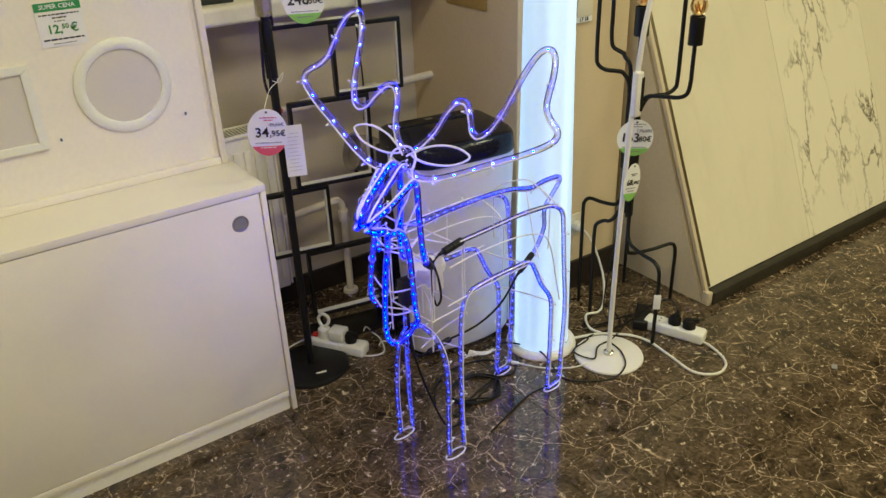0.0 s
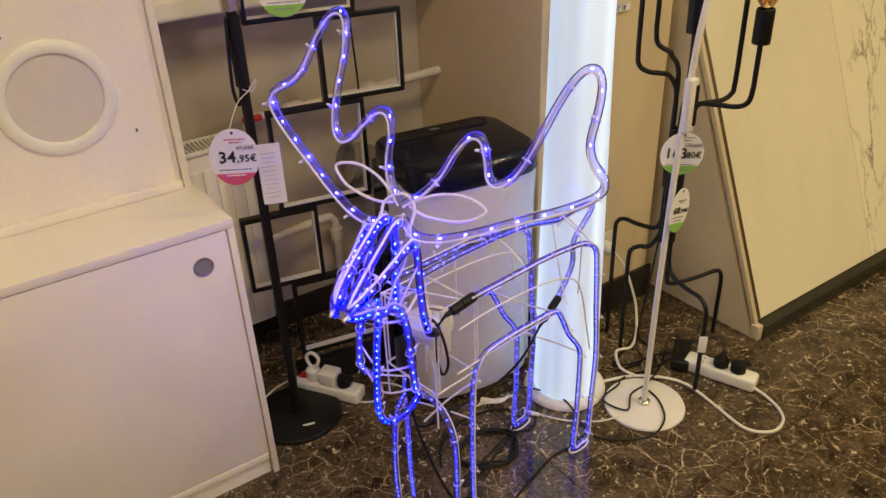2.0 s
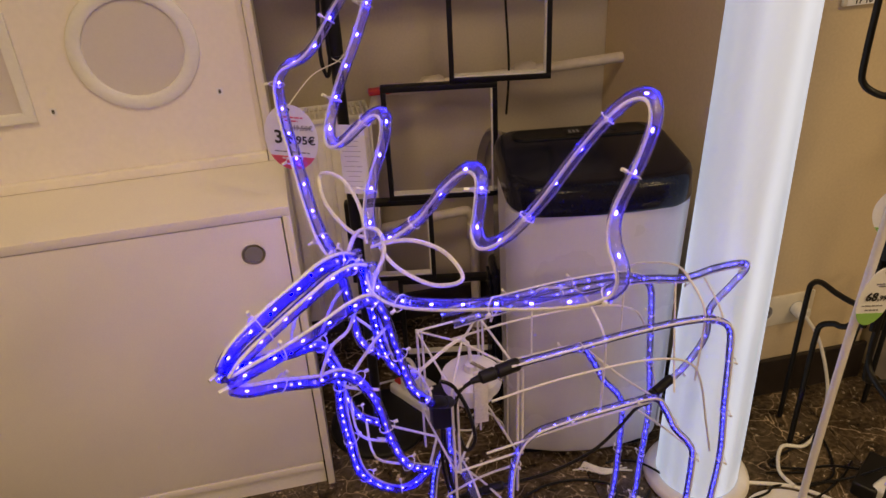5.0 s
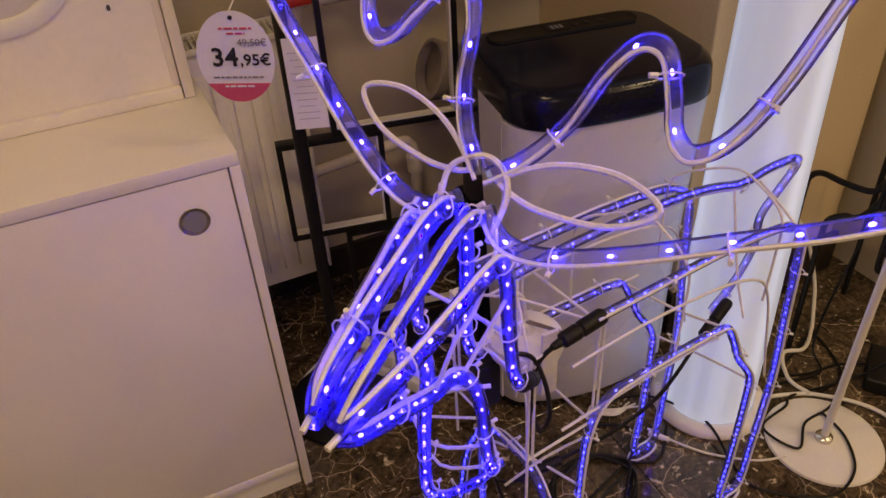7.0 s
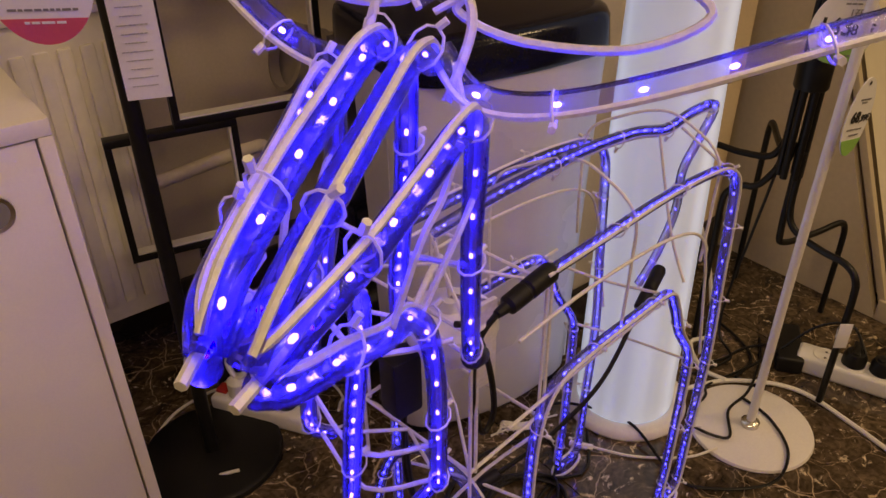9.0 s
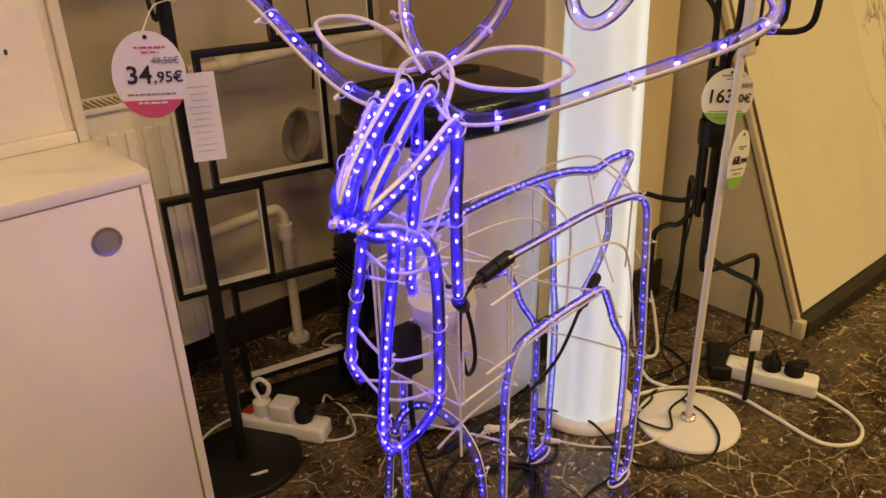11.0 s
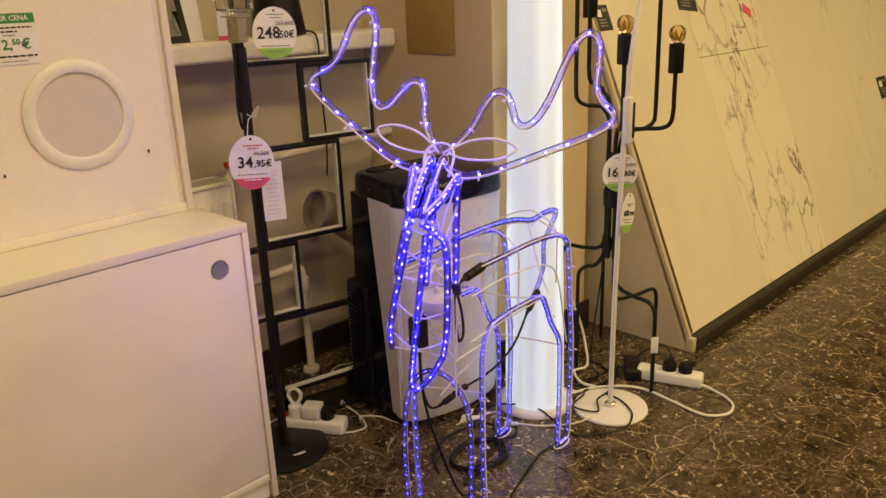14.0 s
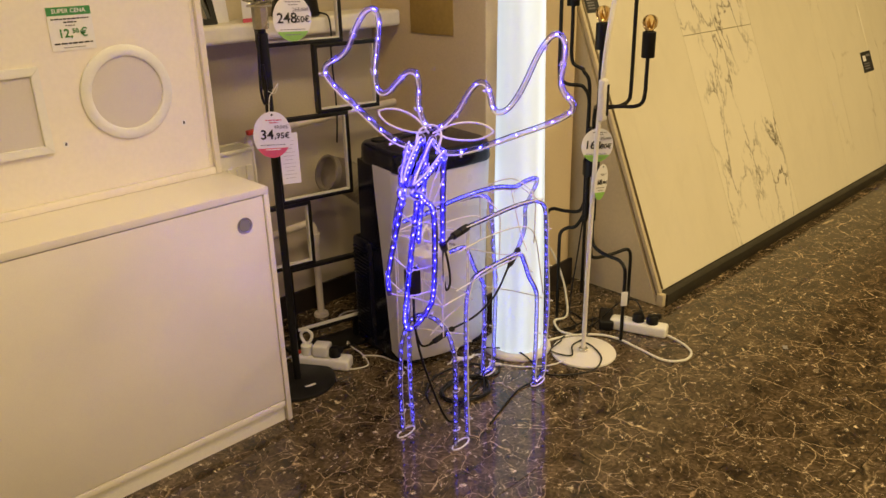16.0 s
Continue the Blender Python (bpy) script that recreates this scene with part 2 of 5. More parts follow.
MIRROR = mat("mirror_glass", (0.85, 0.86, 0.86), 0.03, metal=1.0)
BULB = glass("amber_bulb_glass", (1.0, 0.80, 0.45))
CLEARGLASS = glass("clear_lamp_glass", (0.96, 0.95, 0.92))
FILAMENT = mat("brass_filament", (0.75, 0.50, 0.16), 0.3, metal=1.0)
STRIPLED = mat("unlit_light_strip", (0.74, 0.72, 0.66), 0.5, grain=0.05, scale=200)
MARBLE = dark_marble()
SLAB_PLAIN = vein_slab("cream_slab", (0.74, 0.68, 0.54), (0.62, 0.56, 0.44), 0.25, 0.05, 2.0)
SLAB_VEIN = vein_slab("dark_veined_slab", (0.78, 0.72, 0.58), (0.075, 0.06, 0.035), 1.0, 0.045, 4.6)
SLAB_SOFT = vein_slab("softly_veined_slab", (0.75, 0.69, 0.55), (0.36, 0.30, 0.19), 0.6, 0.018, 1.5)
# Clear plastic with the diodes' blue glow painted in, deepest on the head.
ROPE_HEAD = glow_tinted_tube("rope_plastic_head_glow", (0.58, 0.52, 1.0), 0.11, (0.34, 0.31, 0.95))
ROPE_ANTLER = glow_tinted_tube("rope_plastic_antler_glow", (0.90, 0.89, 1.0), 0.07, (0.50, 0.48, 0.95))
ROPE_BODY = glow_tinted_tube("rope_plastic_body_glow", (0.80, 0.80, 1.0), 0.20, (0.46, 0.47, 0.95))
LED_HEAD = emitter("blue_led", (0.032, 0.024, 1.0), 250)
LED_BODY = emitter("pale_blue_led", (0.05, 0.045, 1.0), 36)
COLUMN_GLOW = mat("glowing_column_acrylic", (0.62, 0.66, 0.68), 0.3, grain=0.01, scale=90)
COLUMN_GLOW.node_tree.nodes["Principled BSDF"].inputs["Emission Color"].default_value = (0.85, 0.95, 1.0, 1)
def glow_bands(m, low, high):
    """Upright brighter and duller bands painted into the glow by stretched noise."""
    nt = m.node_tree
    co = nt.nodes.new("ShaderNodeTexCoord")
    st = nt.nodes.new("ShaderNodeMapping")
    st.inputs["Scale"].default_value = (13, 13, 0.25)
    nt.links.new(co.outputs["Object"], st.inputs["Vector"])
    nz = nt.nodes.new("ShaderNodeTexNoise")
    nz.inputs["Scale"].default_value, nz.inputs["Detail"].default_value = 1.6, 1.5
    nt.links.new(st.outputs[0], nz.inputs["Vector"])
    nt.links.new(ramp(nt, nz.outputs["Fac"], low, high, 0.35, 0.65), nt.nodes["Principled BSDF"].inputs["Emission Strength"])


glow_bands(COLUMN_GLOW, 0.42, 0.72)
LAMP_DISC = emitter("ceiling_lamp_disc", (1.0, 0.80, 0.52), 5)


# ---- mesh helpers ----
def part(name, bm, material, parent=None, label="", smooth=True):
    me = bpy.data.meshes.new(name)
    bm.normal_update()
    bm.to_mesh(me)
    bm.free()
    me.materials.append(material)
    if smooth:
        me.shade_smooth()
        me.set_sharp_from_angle(angle=radians(38))
    ob = new(name, me)
    if parent:
        ob.parent = parent
    if label:
        ob["label"] = label
    return ob


def thing(name, label, category, at=(0, 0, 0), rz=0, group="", kind=""):
    ob = new(name)
    ob.empty_display_size = 0.05
    ob.matrix_world = pose(*at, 0, 0, rz)
    return tagged(ob, label, category, group, kind)


def box(bm, x0, x1, y0, y1, z0, z1, bevel=0.0, seg=2):
    v = bmesh.ops.create_cube(bm, size=1)["verts"]
    for q in v:
        q.co = Vector(((x0 + x1) / 2 + q.co.x * (x1 - x0), (y0 + y1) / 2 + q.co.y * (y1 - y0), (z0 + z1) / 2 + q.co.z * (z1 - z0)))
    if bevel:
        e = list({e for q in v for e in q.link_edges})
        bmesh.ops.bevel(bm, geom=e, offset=bevel, segments=seg, affect="EDGES", profile=0.5)
    return bm


def boxed(*a, **k):
    return box(bmesh.new(), *a, **k)


def glide(pts, per=6, closed=False):
    """A smooth line through control points (Catmull-Rom)."""
    p = [Vector(q) for q in pts]
    n = len(p)
    out = []
    for i in range(n if closed else n - 1):
        a, b, c, d = (p[(i + k) % n] if closed else p[min(max(i + k, 0), n - 1)] for k in (-1, 0, 1, 2))
        for j in range(per):
            t = j / per
            out.append(0.5 * (2 * b + (c - a) * t + (2 * a - 5 * b + 4 * c - d) * t * t + (3 * b - a - 3 * c + d) * t ** 3))
    if not closed:
        out.append(p[-1])
    return out


def sweep(bm, pts, r, n=8, closed=False, rib=0.0):
    """A round tube along a line, with capped ends; r may be a list; rib sinks every other edge."""
    pts = [Vector(q) for q in pts]
    m = len(pts)
    rs = r if isinstance(r, (list, tuple)) else [r] * m
    rings, up = [], None
    for i, p in enumerate(pts):
        a = pts[(i - 1) % m] if closed else pts[max(i - 1, 0)]
        b = pts[(i + 1) % m] if closed else pts[min(i + 1, m - 1)]
        t = (b - a).normalized()
        if up is None:
            up = t.orthogonal()
        up = (up - t * up.dot(t)).normalized()
        side = t.cross(up)
        rings.append([bm.verts.new(p + rs[i] * (1 - rib * (k % 2)) * (math.cos(2 * math.pi * k / n) * up + math.sin(2 * math.pi * k / n) * side)) for k in range(n)])
    for i in range(m if closed else m - 1):
        a, b = rings[i], rings[(i + 1) % m]
        off = 0
        if closed and i == m - 1:
            off = min(range(n), key=lambda o: sum((a[k].co - b[(k + o) % n].co).length for k in range(n)))
        for k in range(n):
            bm.faces.new((a[k], a[(k + 1) % n], b[(k + 1 + off) % n], b[(k + off) % n]))
    if not closed:
        bm.faces.new(rings[0][::-1])
        bm.faces.new(rings[-1])
    return bm


def swept(pts, r, n=8, per=6, closed=False):
    return sweep(bmesh.new(), glide(pts, per, closed) if per else pts, r, n, closed)


def lathe(profile, n=32, m=None):
    """A turned body from (radius, height) pairs."""
    bm = bmesh.new()
    rings = []
    for r, z in profile:
        if r < 1e-6:
            rings.append([bm.verts.new((0, 0, z))])
        else:
            rings.append([bm.verts.new((r * math.cos(2 * math.pi * k / n), r * math.sin(2 * math.pi * k / n), z)) for k in range(n)])
    for a, b in zip(rings, rings[1:]):
        for k in range(n):
            q = [a[k % len(a)], a[(k + 1) % len(a)], b[(k + 1) % len(b)], b[k % len(b)]]
            q = list(dict.fromkeys(q))
            if len(q) > 2:
                bm.faces.new(q)
    if m is not None:
        bmesh.ops.transform(bm, matrix=m, verts=bm.verts)
    return bm


def outline_slab(points, depth, m=None, bevel=0.0):
    """A flat shape (x, z) with a depth along y."""
    bm = bmesh.new()
    f = bm.faces.new([bm.verts.new((x, 0, z)) for x, z in points])
    r = bmesh.ops.extrude_face_region(bm, geom=[f])
    for v in r["geom"]:
        if isinstance(v, bmesh.types.BMVert):
            v.co.y += depth
    bmesh.ops.recalc_face_normals(bm, faces=bm.faces)
    if bevel:
        bmesh.ops.bevel(bm, geom=[e for e in bm.edges], offset=bevel, segments=2, affect="EDGES")
    if m is not None:
        bmesh.ops.transform(bm, matrix=m, verts=bm.verts)
    return bm


def oval(rx, rz, n=36, a0=0.0, a1=360.0):
    k = n if a1 - a0 < 360 else n - 1
    return [(rx * math.cos(radians(a0 + (a1 - a0) * i / n)), rz * math.sin(radians(a0 + (a1 - a0) * i / n))) for i in range(k + 1)]


def lettering(text, size, m, material, parent, name="lettering", bold=0.0):
    """Raised lettering in the built-in font; it stands in the x-z plane and faces -y."""
    cu = bpy.data.curves.new(name, "FONT")
    cu.body, cu.size, cu.align_x, cu.align_y, cu.extrude, cu.offset, cu.resolution_u = text, size, "CENTER", "CENTER", 0.0003, bold, 2
    tmp = bpy.data.objects.new(name, cu)
    scene.collection.objects.link(tmp)
    me = bpy.data.meshes.new_from_object(tmp.evaluated_get(bpy.context.evaluated_depsgraph_get()))
    bpy.data.objects.remove(tmp)
    me.transform(m @ pose(0, 0, 0, 90))
    me.materials.clear()
    me.materials.append(material)
    ob = new(name, me)
    ob.parent = parent
    return ob


def bar(w, h, m, material, parent, name="print_line", wordy=True):
    """A line of small print as short dashes, of the size and colour of the words."""
    rnd = random.Random(int(w * 1e5) + int(h * 1e6))
    bm = bmesh.new()
    x = -w / 2
    while x < w / 2 - h * 0.5:
        n = min(h * rnd.uniform(1.6, 5.0), w / 2 - x) if wordy else w
        box(bm, x, x + n, -0.0006, 0, -h / 2, h / 2)
        x += n + h * 0.7
    bmesh.ops.transform(bm, matrix=m, verts=bm.verts)
    return part(name, bm, material, parent, smooth=False)


# ---- structure ----
def structure(name, bm, material, label, category):
    return tagged(part(name, bm, material, smooth=False), label, category, kind="structure")


BACK, SIDE, FRONT, PILLAR_R = 2.30, 1.515, 1.725, 1.995
structure("floor", boxed(-3.2, 8.2, -4.2, 2.45, -0.12, -0.006), GAP, "dark bed under polished brown marble floor tiles", "floor")
structure("ceiling", boxed(-3.2, 8.2, -4.2, 2.45, 2.78, 2.9), CEIL, "plain white shop ceiling above the display", "ceiling")
structure("wall_back", boxed(-3.2, 8.2, BACK, 2.45, -0.006, 2.78), WALL, "beige painted back wall behind the radiator", "wall")
structure("wall_pillar", boxed(SIDE, PILLAR_R, FRONT, BACK - 0.001, -0.006, 2.78, 0.004), PILLAR, "ochre painted wall pillar beside the niche", "wall")
structure("wall_left", boxed(-3.3, -3.2, -4.2, 2.45, -0.006, 2.78), WALL, "beige painted side wall of the shop", "wall")
structure("wall_right", boxed(8.2, 8.3, -4.2, 2.45, -0.006, 2.78), WALL, "beige painted far wall of the shop", "wall")
structure("wall_front", boxed(-3.2, 8.2, -4.3, -4.2, -0.006, 2.78), WALL, "beige painted wall behind the aisle", "wall")
bm = boxed(SIDE - 0.014, PILLAR_R + 0.012, FRONT - 0.014, FRONT - 0.001, 0, 0.11, 0.003)
box(bm, SIDE - 0.014, SIDE - 0.001, FRONT, BACK - 0.016, 0, 0.11, 0.003)
box(bm, -1.0, SIDE - 0.002, BACK - 0.015, BACK - 0.001, 0, 0.088, 0.003)
structure("baseboard", bm, PLINTH, "dark polished stone baseboard along the walls", "baseboard")
sill = structure("window_sill", boxed(-1.0, SIDE - 0.003, 2.13, BACK - 0.002, 1.03, 1.085, 0.012, 3), SILL, "thick white window sill above the radiator", "window sill")

for x, y, w in LAMPS:
    c = thing("ceiling_light", "round warm ceiling downlight set in the shop ceiling", "ceiling light", (x, y, 2.762), group="ceiling downlights")
    part("housing", lathe([(0.30, 0.018), (0.32, 0.018), (0.32, 0.0), (0.29, 0.0), (0.29, 0.012)], 32), PLASTIC, c)
    part("diffuser", lathe([(0.0, 0.016), (0.29, 0.016)], 32), LAMP_DISC, c)


# ---- white display cabinet with the light panel on it ----
def cabinet():
    x0, x1, y0, y1, h = -0.55, 0.660, 1.710, 2.12, 0.7125
    c = thing("display_cabinet", "white melamine display cabinet with a flush door", "cabinet", (0, 0, 0))
    part("top", boxed(x0, x1, y0, y1, h - 0.019, h, 0.0012), MELAMINE, c)
    part("side_panel", boxed(x1 - 0.015, x1, y0, y1, 0, h - 0.0195, 0.0012), MELAMINE, c)
    part("side_panel", boxed(x0, x0 + 0.018, y0, y1, 0, h - 0.0195, 0.0012), MELAMINE, c)
    part("back_panel", boxed(x0 + 0.0185, x1 - 0.0185, y1 - 0.018, y1, 0.05, h - 0.0195), MELAMINE, c)
    part("bottom_panel", boxed(x0 + 0.0185, x1 - 0.0185, y0 + 0.002, y1 - 0.019, 0.050, 0.068, 0.001), MELAMINE, c)
    part("toe_board", boxed(x0 + 0.0185, x1 - 0.0185, y0 + 0.012, y0 + 0.028, 0.0, 0.049), MELAMINE_EDGE, c)
    # Added dark sheet: paints the shade seen through the gap round the door.
    part("inner_shadow", boxed(x0 + 0.019, x1 - 0.019, y0 + 0.024, y0 + 0.03, 0.069, h - 0.02), GAP, c, "dark sheet standing in for the shade in the door gap")
    d = part("door", boxed(x0 + 0.021, x1 - 0.0175, y0 + 0.003, y0 + 0.021, 0.072, h - 0.0215, 0.0012), MELAMINE, c)
    m = pose(0.582, y0 + 0.003, 0.623, 90)
    part("finger_ring", lathe([(0.0165, 0.0005), (0.0215, 0.0015), (0.0225, 0.0002), (0.0225, -0.002)], 28, m), STEEL, d, "brushed nickel ring")
    part("finger_cup", lathe([(0.0, 0.0004), (0.0168, 0.0008)], 28, m), INK_GREY, d)
    return c


cabinet()


def light_panel():
    """A box board on the cabinet, with sample lights set in its face."""
    x0, x1, y0, z0, z1 = -0.52, 0.649, 1.924, 0.713, 1.95
    p = thing("sample_light_board", "white display board for recessed lights standing on the cabinet", "display board")
    part("face", boxed(x0, x1 - 0.029, y0 + 0.012, y0 + 0.03, z0 + 0.02, z1), FOIL, p)
    part("edge_trim", boxed(x1 - 0.0288, x1 - 0.0179, y0 + 0.0115, y0 + 0.035, z0 + 0.02, z1, 0.0004), FOIL, p)
    part("side_board", boxed(x1 - 0.0165, x1, y0, 2.12, z0, z1, 0.0015), MELAMINE, p)
    part("bottom_trim", boxed(x0, x1 - 0.0185, y0, y0 + 0.035, z0, z0 + 0.0195, 0.0015), FOIL, p)
    part("back_board", boxed(x0, x1 - 0.0185, 2.09, 2.118, z0, z1), FOIL, p)
    return p, y0 + 0.012


_, FACE = light_panel()


def round_light(x, z, r, group):
    t = thing("recessed_light", "round white recessed ceiling light with frosted lens, unlit", "recessed light", (x, FACE - 0.0005, z), group=group)
    m = pose(0, 0, 0, 90)
    part("bezel", lathe([(r * 1.0, 0.0), (r * 0.99, 0.005), (r * 0.93, 0.009), (r * 0.81, 0.010), (r * 0.775, 0.0075), (r * 0.765, 0.002)], 56, m), PLASTIC, t)
    part("lens", lathe([(0.0, 0.0035), (r * 0.6, 0.0035), (r * 0.767, 0.003)], 56, m), OPAL, t, "frosted grey lens")
    return t


def square_light(x, z, s):
    t = thing("square_recessed_light", "square white recessed ceiling light with frosted lens, unlit", "recessed light", (x, FACE - 0.0005, z), group="sample lights on the board")
    h = s / 2
    for a in range(4):
        bm = bmesh.new()
        o = [(-h, -h), (h, -h), (h * 0.8, -h * 0.8), (-h * 0.8, -h * 0.8)]
        bm = outline_slab(o, -0.010, pose(0, 0, 0, 0, 90 * a, 0), 0.0015)
        part("bezel_side", bm, PLASTIC, t)
    part("lens", boxed(-h * 0.8, h * 0.8, -0.004, 0, -h * 0.8, h * 0.8), OPAL, t, "frosted grey lens")
    return t


round_light(0.426, 0.966, 0.116, "sample lights on the board")
square_light(0.126, 0.951, 0.202)


def price_card(x, z):
    t = thing("price_card", "white price card with green heading stuck on the board", "price card", (x, FACE - 0.001, z))
    part("card", boxed(-0.0505, 0.0505, -0.0008, 0, -0.049, 0.049), PAPER, t, smooth=False)
    part("heading_band", boxed(-0.05, 0.05, -0.0014, -0.0009, 0.030, 0.0488), LABEL_GREEN, t, "dark green band", smooth=False)
    lettering("SUPER CENA", 0.0135, pose(0, -0.002, 0.0395), PAPER, t, bold=0.0002)
    bar(0.086, 0.003, pose(0, -0.001, 0.022), INK, t)
    bar(0.032, 0.003, pose(0, -0.001, 0.0145), INK, t)
    bar(0.022, 0.0025, pose(-0.002, -0.001, 0.007), INK_GREY, t)
    lettering("12,", 0.027, pose(-0.016, -0.002, -0.011), INK_GREEN, t, bold=0.0005)
    lettering("50", 0.015, pose(0.008, -0.002, -0.006), INK_GREEN, t, bold=0.0003)
    lettering("\u20ac", 0.027, pose(0.027, -0.002, -0.011), INK_GREEN, t, bold=0.0004)
    bar(0.088, 0.0035, pose(0, -0.001, -0.033), INK, t)
    bar(0.05, 0.0018, pose(0, -0.001, -0.0425), INK_GREY, t)


price_card(0.320, 1.129)
for x, z in ((0.257, 0.864), (0.562, 0.866)):
    t = thing("number_sticker", "tiny white number sticker on the board", "sticker", (x, FACE - 0.0006, z), group="number stickers")
    part("sticker", boxed(-0.006, 0.006, -0.0004, 0, -0.007, 0.007), PAPER, t, smooth=False)
    lettering("8", 0.011, pose(0, -0.0012, 0), INK, t, bold=0.0003)


# ---- niche: radiator, pipes, sill things ----
def radiator():
    x0, x1, z0, z1 = -0.15, 0.862, 0.16, 0.715
    r = thing("radiator", "white enamelled panel radiator with top grille", "radiator", (0, 0, 0))
    bm = bmesh.new()
    n = int((x1 - x0) / 0.0335)
    for i in range(n):
        a = x0 + 0.012 + i * 0.0335
        box(bm, a, a + 0.022, 2.118, 2.128, z0 + 0.035, z1 - 0.055, 0.004, 2)
    part("front_ribs", bm, RADIATOR, r)
    part("front_panel", boxed(x0, x1, 2.125, 2.145, z0, z1 - 0.012, 0.004), RADIATOR, r)
    part("rear_panel", boxed(x0, x1, 2.195, 2.21, z0, z1 - 0.012, 0.004), RADIATOR, r)
    part("end_cover", boxed(x1, x1 + 0.006, 2.116, 2.215, z0 + 0.01, z1, 0.002), RADIATOR, r)
    bm = boxed(x0, x1, 2.118, 2.124, z1 - 0.011, z1, 0.001)
    box(bm, x0, x1, 2.207, 2.213, z1 - 0.011, z1, 0.001)
    for i in range(int((x1 - x0) / 0.011)):
        box(bm, x0 + i * 0.011, x0 + i * 0.011 + 0.0035, 2.1245, 2.2065, z1 - 0.009, z1 - 0.002)
    part("grille", bm, RADIATOR, r)
    part("bracket", boxed(0.2, 0.24, 2.2105, BACK - 0.001, 0.3, 0.6), RADIATOR, r)
    return r


radiator()
pp = thing("heating_pipe", "beige painted heating pipe along the wall with joints", "pipe")
part("run", swept([(0.95, 2.19, 0.735), (1.15, 2.19, 0.742), (SIDE - 0.001, 2.19, 0.752)], 0.013, 12, 3), PIPE, pp)
part("elbow", swept([(0.96, 2.19, 0.738), (0.905, 2.185, 0.738), (0.885, 2.178, 0.705), (0.873, 2.17, 0.67)], 0.013, 12, 5), PIPE, pp)
for x in (1.03, 1.26):
    bm = sweep(bmesh.new(), [(x - 0.028, 2.19, 0.738 + (x - 0.95) * 0.03), (x - 0.02, 2.19, 0.738 + (x - 0.95) * 0.03), (x + 0.02, 2.19, 0.74 + (x - 0.95) * 0.03), (x + 0.028, 2.19, 0.74 + (x - 0.95) * 0.03)], [0.014, 0.02, 0.02, 0.014], 14)
    part("coupling", bm, PIPE, pp)
part("red_handle", boxed(0.872, 0.925, 2.15, 2.17, 0.742, 0.758, 0.004), RED, pp, "red valve handle")
p2 = thing("drop_pipe", "beige painted pipe with elbow rising from the floor", "pipe")
part("riser", swept([(1.128, 2.215, 0.0), (1.128, 2.215, 0.2), (1.128, 2.215, 0.33), (1.115, 2.215, 0.365), (1.08, 2.21, 0.375), (0.868, 2.18, 0.375)], 0.013, 12, 5), PIPE, p2)
part("floor_collar", lathe([(0.014, 0.014), (0.026, 0.012), (0.028, 0.0), (0.013, 0.0)], 20, pose(1.128, 2.215, 0.0005)), PIPE, p2)
part("coupling", swept([(1.128, 2.215, 0.29), (1.128, 2.215, 0.33)], 0.019, 14, 1), PIPE, p2)


def exhaust_hose():
    t = thing("exhaust_hose", "ribbed grey exhaust hose bending up against the wall", "hose")
    pts = glide([(1.315, 1.86, 0.30), (1.33, 2.0, 0.36), (1.30, 2.09, 0.46), (1.225, 2.13, 0.535), (1.165, 2.135, 0.56)], 16)
    rs = [0.056 + 0.0045 * math.cos(i * math.pi) for i in range(len(pts))]
    part("ribbed_tube", sweep(bmesh.new(), pts, rs, 22), HOSE, t)
    end, back = pts[-1], pts[-3]
    m = Matrix.Translation(end) @ (end - back).to_track_quat("Z", "Y").to_matrix().to_4x4()
    part("end_collar", lathe([(0.05, 0.0), (0.062, 0.0), (0.064, 0.022), (0.056, 0.024), (0.054, 0.004)], 26, m), HOSE, t)
    return t


exhaust_hose()
wp = thing("wall_hook", "small black hook sagging from the wall behind the lamp", "hook")
part("stem", swept([(1.245, BACK - 0.002, 0.46), (1.225, 2.27, 0.455), (1.215, 2.25, 0.445)], 0.007, 8, 4), RUBBER, wp)

ys = thing("cardboard_sheet", "ochre cardboard sheet fixed on the wall", "sheet")
part("sheet", boxed(SIDE - 0.004, SIDE - 0.001, 1.87, 2.08, 1.008, 1.32, 0.0008), YELLOW, ys)


